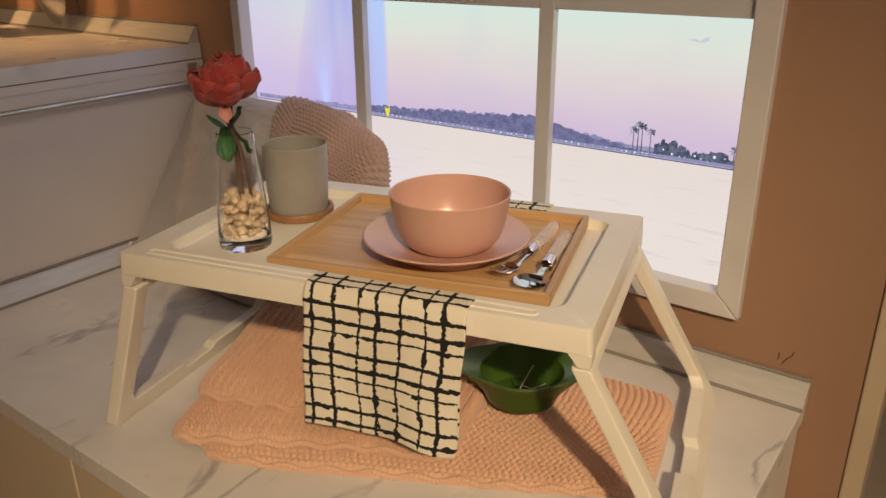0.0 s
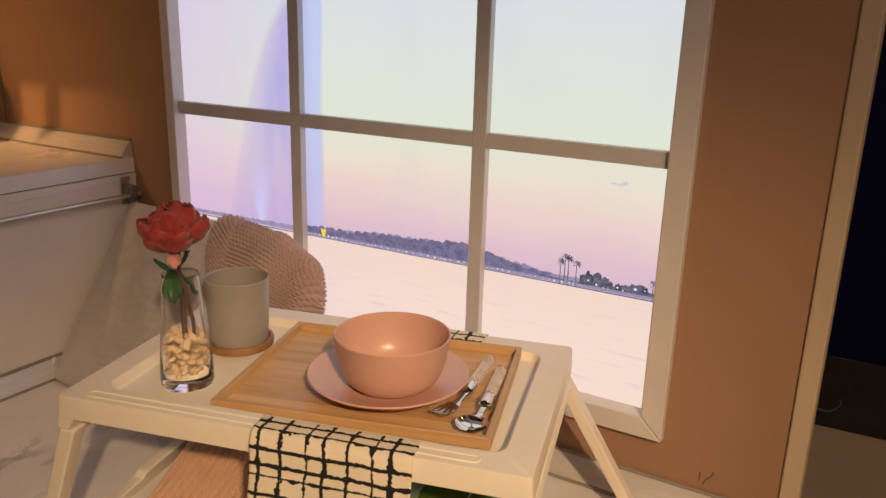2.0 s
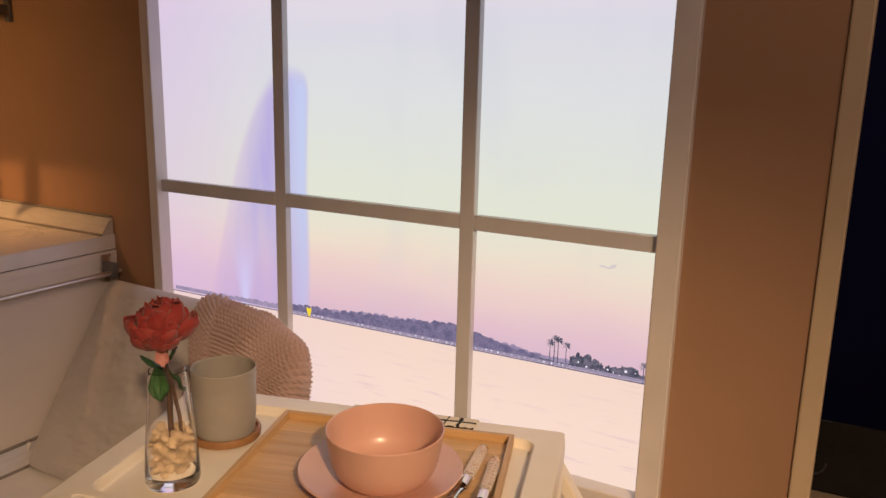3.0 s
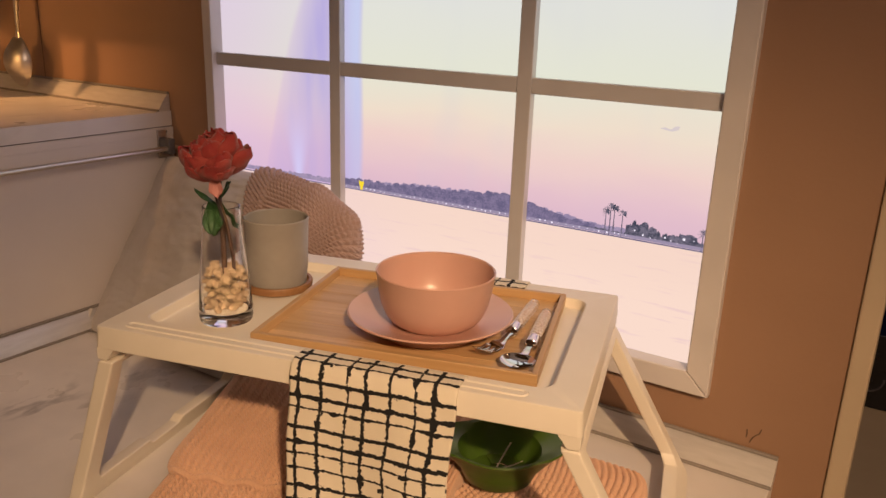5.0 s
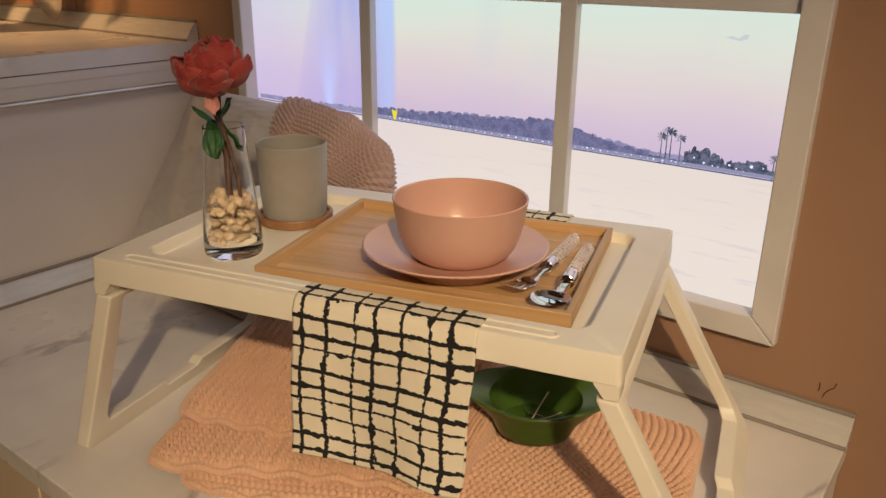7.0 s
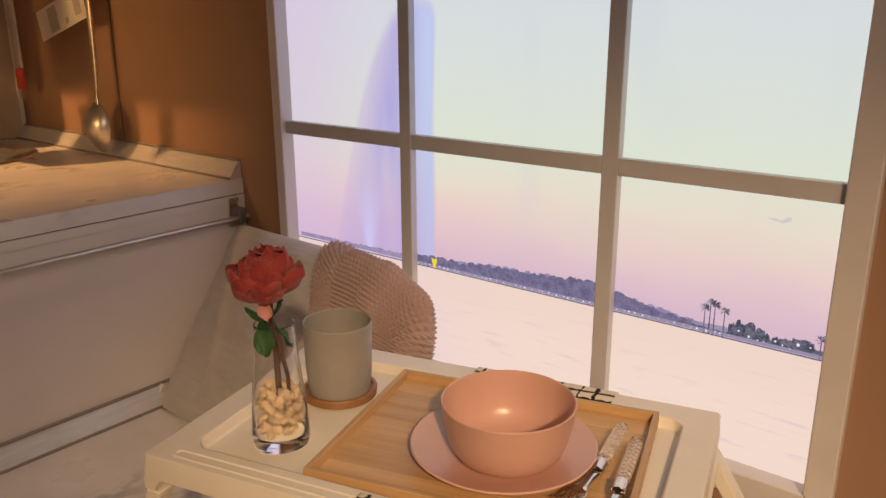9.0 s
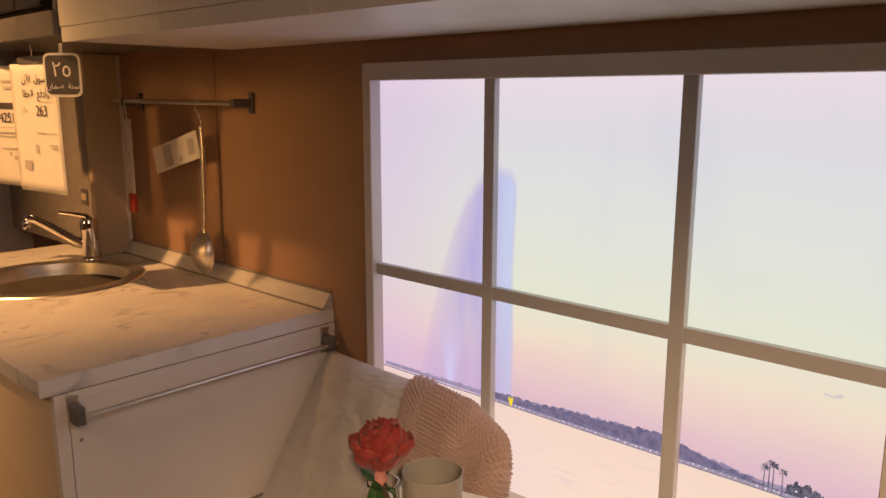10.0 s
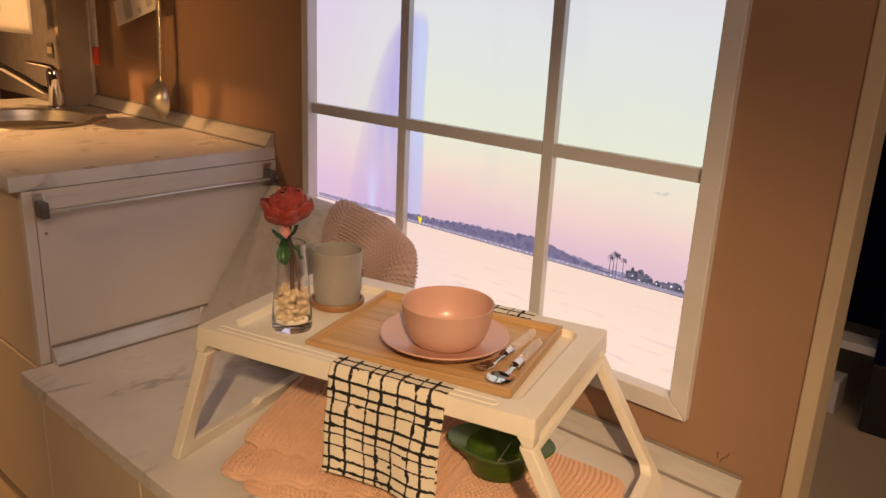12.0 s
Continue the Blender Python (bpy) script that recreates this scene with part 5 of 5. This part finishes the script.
def petal(w, h, cup, curl, seed):
    s, t = np.meshgrid(np.linspace(-1, 1, 13), np.linspace(0, 1, 13), indexing="ij")
    half = w / 2 * (0.32 + 0.68 * np.sin(np.pi / 2 * np.clip(t * 1.35, 0, 1))) * np.sqrt(np.clip(1 - np.clip((t - 0.55) / 0.47, 0, 1) ** 3, 0.02, 1))
    x = s * half
    z = h * t - 0.10 * h * s ** 2 * t + 0.13 * h * smooth_noise(s * 2, t * 2, 3, seed) * t
    y = cup * (s ** 2) * half * 1.2 - cup * 0.55 * h * np.sin(np.pi * t * 0.8) + curl * h * np.clip(t - 0.65, 0, 1) ** 2 * -3.2 + 0.13 * h * smooth_noise(s * 3, t * 3, 3, seed + 5) * t
    return grid_mesh("petal", np.stack([x, y, z], -1))


def rose():
    r = thing("artificial_rose", pose(VX, VY, 0), "artificial red rose with brown stem standing in the vase", "flower")
    head = Vector((0.017, -0.020, 0.457))
    tilt = pose(0, 0, 0, 16, -4, 0)
    r2 = random.Random(5)
    for count, rad, w, h, lean, cup, curl, up in ((4, 0.004, 0.026, 0.028, -8, 0.90, 0.0, 0.012), (5, 0.008, 0.034, 0.034, -6, 0.90, 0.04, 0.006), (6, 0.012, 0.040, 0.038, 0, 0.85, 0.10, 0.000), (6, 0.015, 0.042, 0.040, 8, 0.78, 0.16, -0.006), (5, 0.016, 0.040, 0.036, 24, 0.64, 0.20, -0.010), (1, 0.017, 0.034, 0.034, 50, 0.45, 0.10, -0.008)):
        for i in range(count):
            a = 360 * i / count + r2.uniform(-14, 14) + 37 * count + 900 * rad
            k = r2.uniform(0.88, 1.1)
            me = petal(w * k, h * k, cup, curl, r2.randint(0, 999))
            m = Matrix.Translation(head) @ tilt @ pose(0, 0, -0.014 + up, 0, 0, a) @ pose(0, -rad, 0, lean + r2.uniform(-6, 6), r2.uniform(-8, 8), 0)
            ob = finish("petal", me, M_PETAL, r, m=m, sharp=180)
            so = ob.modifiers.new("thick", "SOLIDIFY")
            so.thickness = 0.0006
    me = petal(0.016, 0.024, 0.4, 0.1, 77)
    ob = finish("petal", me, M_PETAL_PALE, r, "pale pink drooping petal", m=Matrix.Translation(head) @ pose(0.014, -0.016, -0.018, 166, -8, 40), sharp=180)
    part("sepal", lathe([(0.004, -0.028), (0.010, -0.022), (0.015, -0.012), (0.010, -0.008)], 14), M_LEAF, r, m=Matrix.Translation(head) @ tilt)
    part("stem", tube([head + Vector((0, 0.004, -0.024)), Vector((0.012, -0.014, 0.412)), Vector((0.001, 0.000, 0.36)), Vector((-0.003, 0.003, 0.31)), Vector((-0.004, 0.003, ZR + 0.035))], [0.0034, 0.0034, 0.0035, 0.0036, 0.0036], 10), M_STEM, r)
    part("side_stem", tube([Vector((0.014, -0.016, 0.41)), Vector((0.012, -0.004, 0.375)), Vector((0.008, 0.008, 0.33)), Vector((0.006, 0.010, ZR + 0.06))], 0.0024, 8), M_STEM, r)
    tagob = part("tag_strip", box(-0.0016, 0.0016, -0.0004, 0.0004, -0.022, 0.022, 0), M_INK, r, "black printed tape", m=pose(0.018, -0.020, 0.403, 14, -10, 30))
    for base, rz, rx, w, h in (((0.008, -0.010, 0.404), 150, 142, 0.026, 0.040), ((0.010, -0.012, 0.396), 125, -62, 0.016, 0.034), ((0.006, -0.012, 0.398), -60, -38, 0.020, 0.032), ((0.006, -0.018, 0.404), 20, 172, 0.026, 0.042)):
        me = petal(w, h, 0.25, 0.15, int(rz) % 50)
        ob = finish("leaf", me, M_LEAF, r, m=pose(*base, 0, 0, rz) @ pose(0, 0, 0, rx, 0, 0), sharp=180)
        so = ob.modifiers.new("thick", "SOLIDIFY")
        so.thickness = 0.0005


rose()


# ---- green dish ----
def green_dish():
    d = thing("casserole_dish", pose(0.127, -0.256, 0.027, 0, 0, 29) @ Matrix.Scale(1.0, 4), "small green enamel dish with two lug handles", "dish")
    prof = [(0.0, 0.001), (0.040, 0.001), (0.043, 0.0), (0.047, 0.003), (0.054, 0.020), (0.060, 0.042), (0.0665, 0.047), (0.068, 0.0495), (0.0665, 0.051), (0.061, 0.0495), (0.0565, 0.043), (0.050, 0.020), (0.043, 0.006), (0.0, 0.005)]
    n = 72
    rings = []
    for r, z in prof:
        ring = []
        for i in range(n):
            a = 2 * math.pi * i / n
            lug = max(0.0, abs(math.cos(a)) - 0.60) / 0.40
            ext = 0.022 * lug ** 1.7 * (1 if 0.041 < z < 0.052 and r > 0.0595 else 0)
            rr = max(r, 0.0004) + ext
            ring.append((rr * math.cos(a), rr * math.sin(a) * 0.97, z + (0.003 * lug if ext else 0)))
        rings.append(ring)
    part("shell", loft(rings), M_GREEN, d)
    w = thing("wire_tie", pose(0.128, -0.254, 0.034, 0, 0, 20), "loose clear tie with a small steel ring in the dish", "wire")
    part("ring", tube([(0.011 * math.cos(a * 0.35), 0.009 * math.sin(a * 0.35), 0.004) for a in range(19)], 0.0009, 6, False), M_CHROME, w)
    part("tail", tube([(-0.004, -0.004, 0.005), (0.002, 0.002, 0.018), (0.012, 0.010, 0.038)], 0.0011, 6), M_HOB, w)
    part("tail", tube([(0.004, -0.002, 0.005), (0.018, 0.004, 0.008), (0.03, 0.008, 0.014)], 0.0008, 6), M_HOB, w)
    for a in (0, 120, 230):
        part("vane", box(0.012, 0.034, -0.006, 0.006, 0.002, 0.0035, 0.0005), M_GREEN, w, m=pose(0, 0, 0, 0, 0, a))


green_dish()

# ---- the dark display beyond the partition ----
nb = thing("navy_cabinet", pose(0.34, 1.455, FLOOR, 0, 0, 3), "tall dark navy display cabinet standing on the cream floor", "cabinet")
part("body", box(0, 1.5, 0, 0.5, 0.0, 2.5, 0.004), M_NAVY, nb)
part("kick", box(0.001, 1.5, -0.012, -0.001, 0.0, 0.24, 0.004), M_BLACK, nb)
part("ring", tube([(0.16 + 0.045 * math.cos(a * 0.262), -0.014, 0.10 + 0.045 * math.sin(a * 0.262)) for a in range(12, 25)], 0.003, 6), M_DARKGREY, nb)
st = thing("floor_stand", pose(0.18, 1.50, FLOOR), "small white stand on the floor behind the partition", "stand")
part("foot", box(-0.06, 0.07, 0, 0.1, 0, 0.12, 0.004), M_WHITE, st)
part("shelf", box(-0.06, 0.18, 0, 0.1, 0.24, 0.27, 0.004), M_WHITE, st)
part("side", box(-0.06, 0.0, 0.01, 0.1, 0.121, 0.239, 0.002), M_PANEL, st)
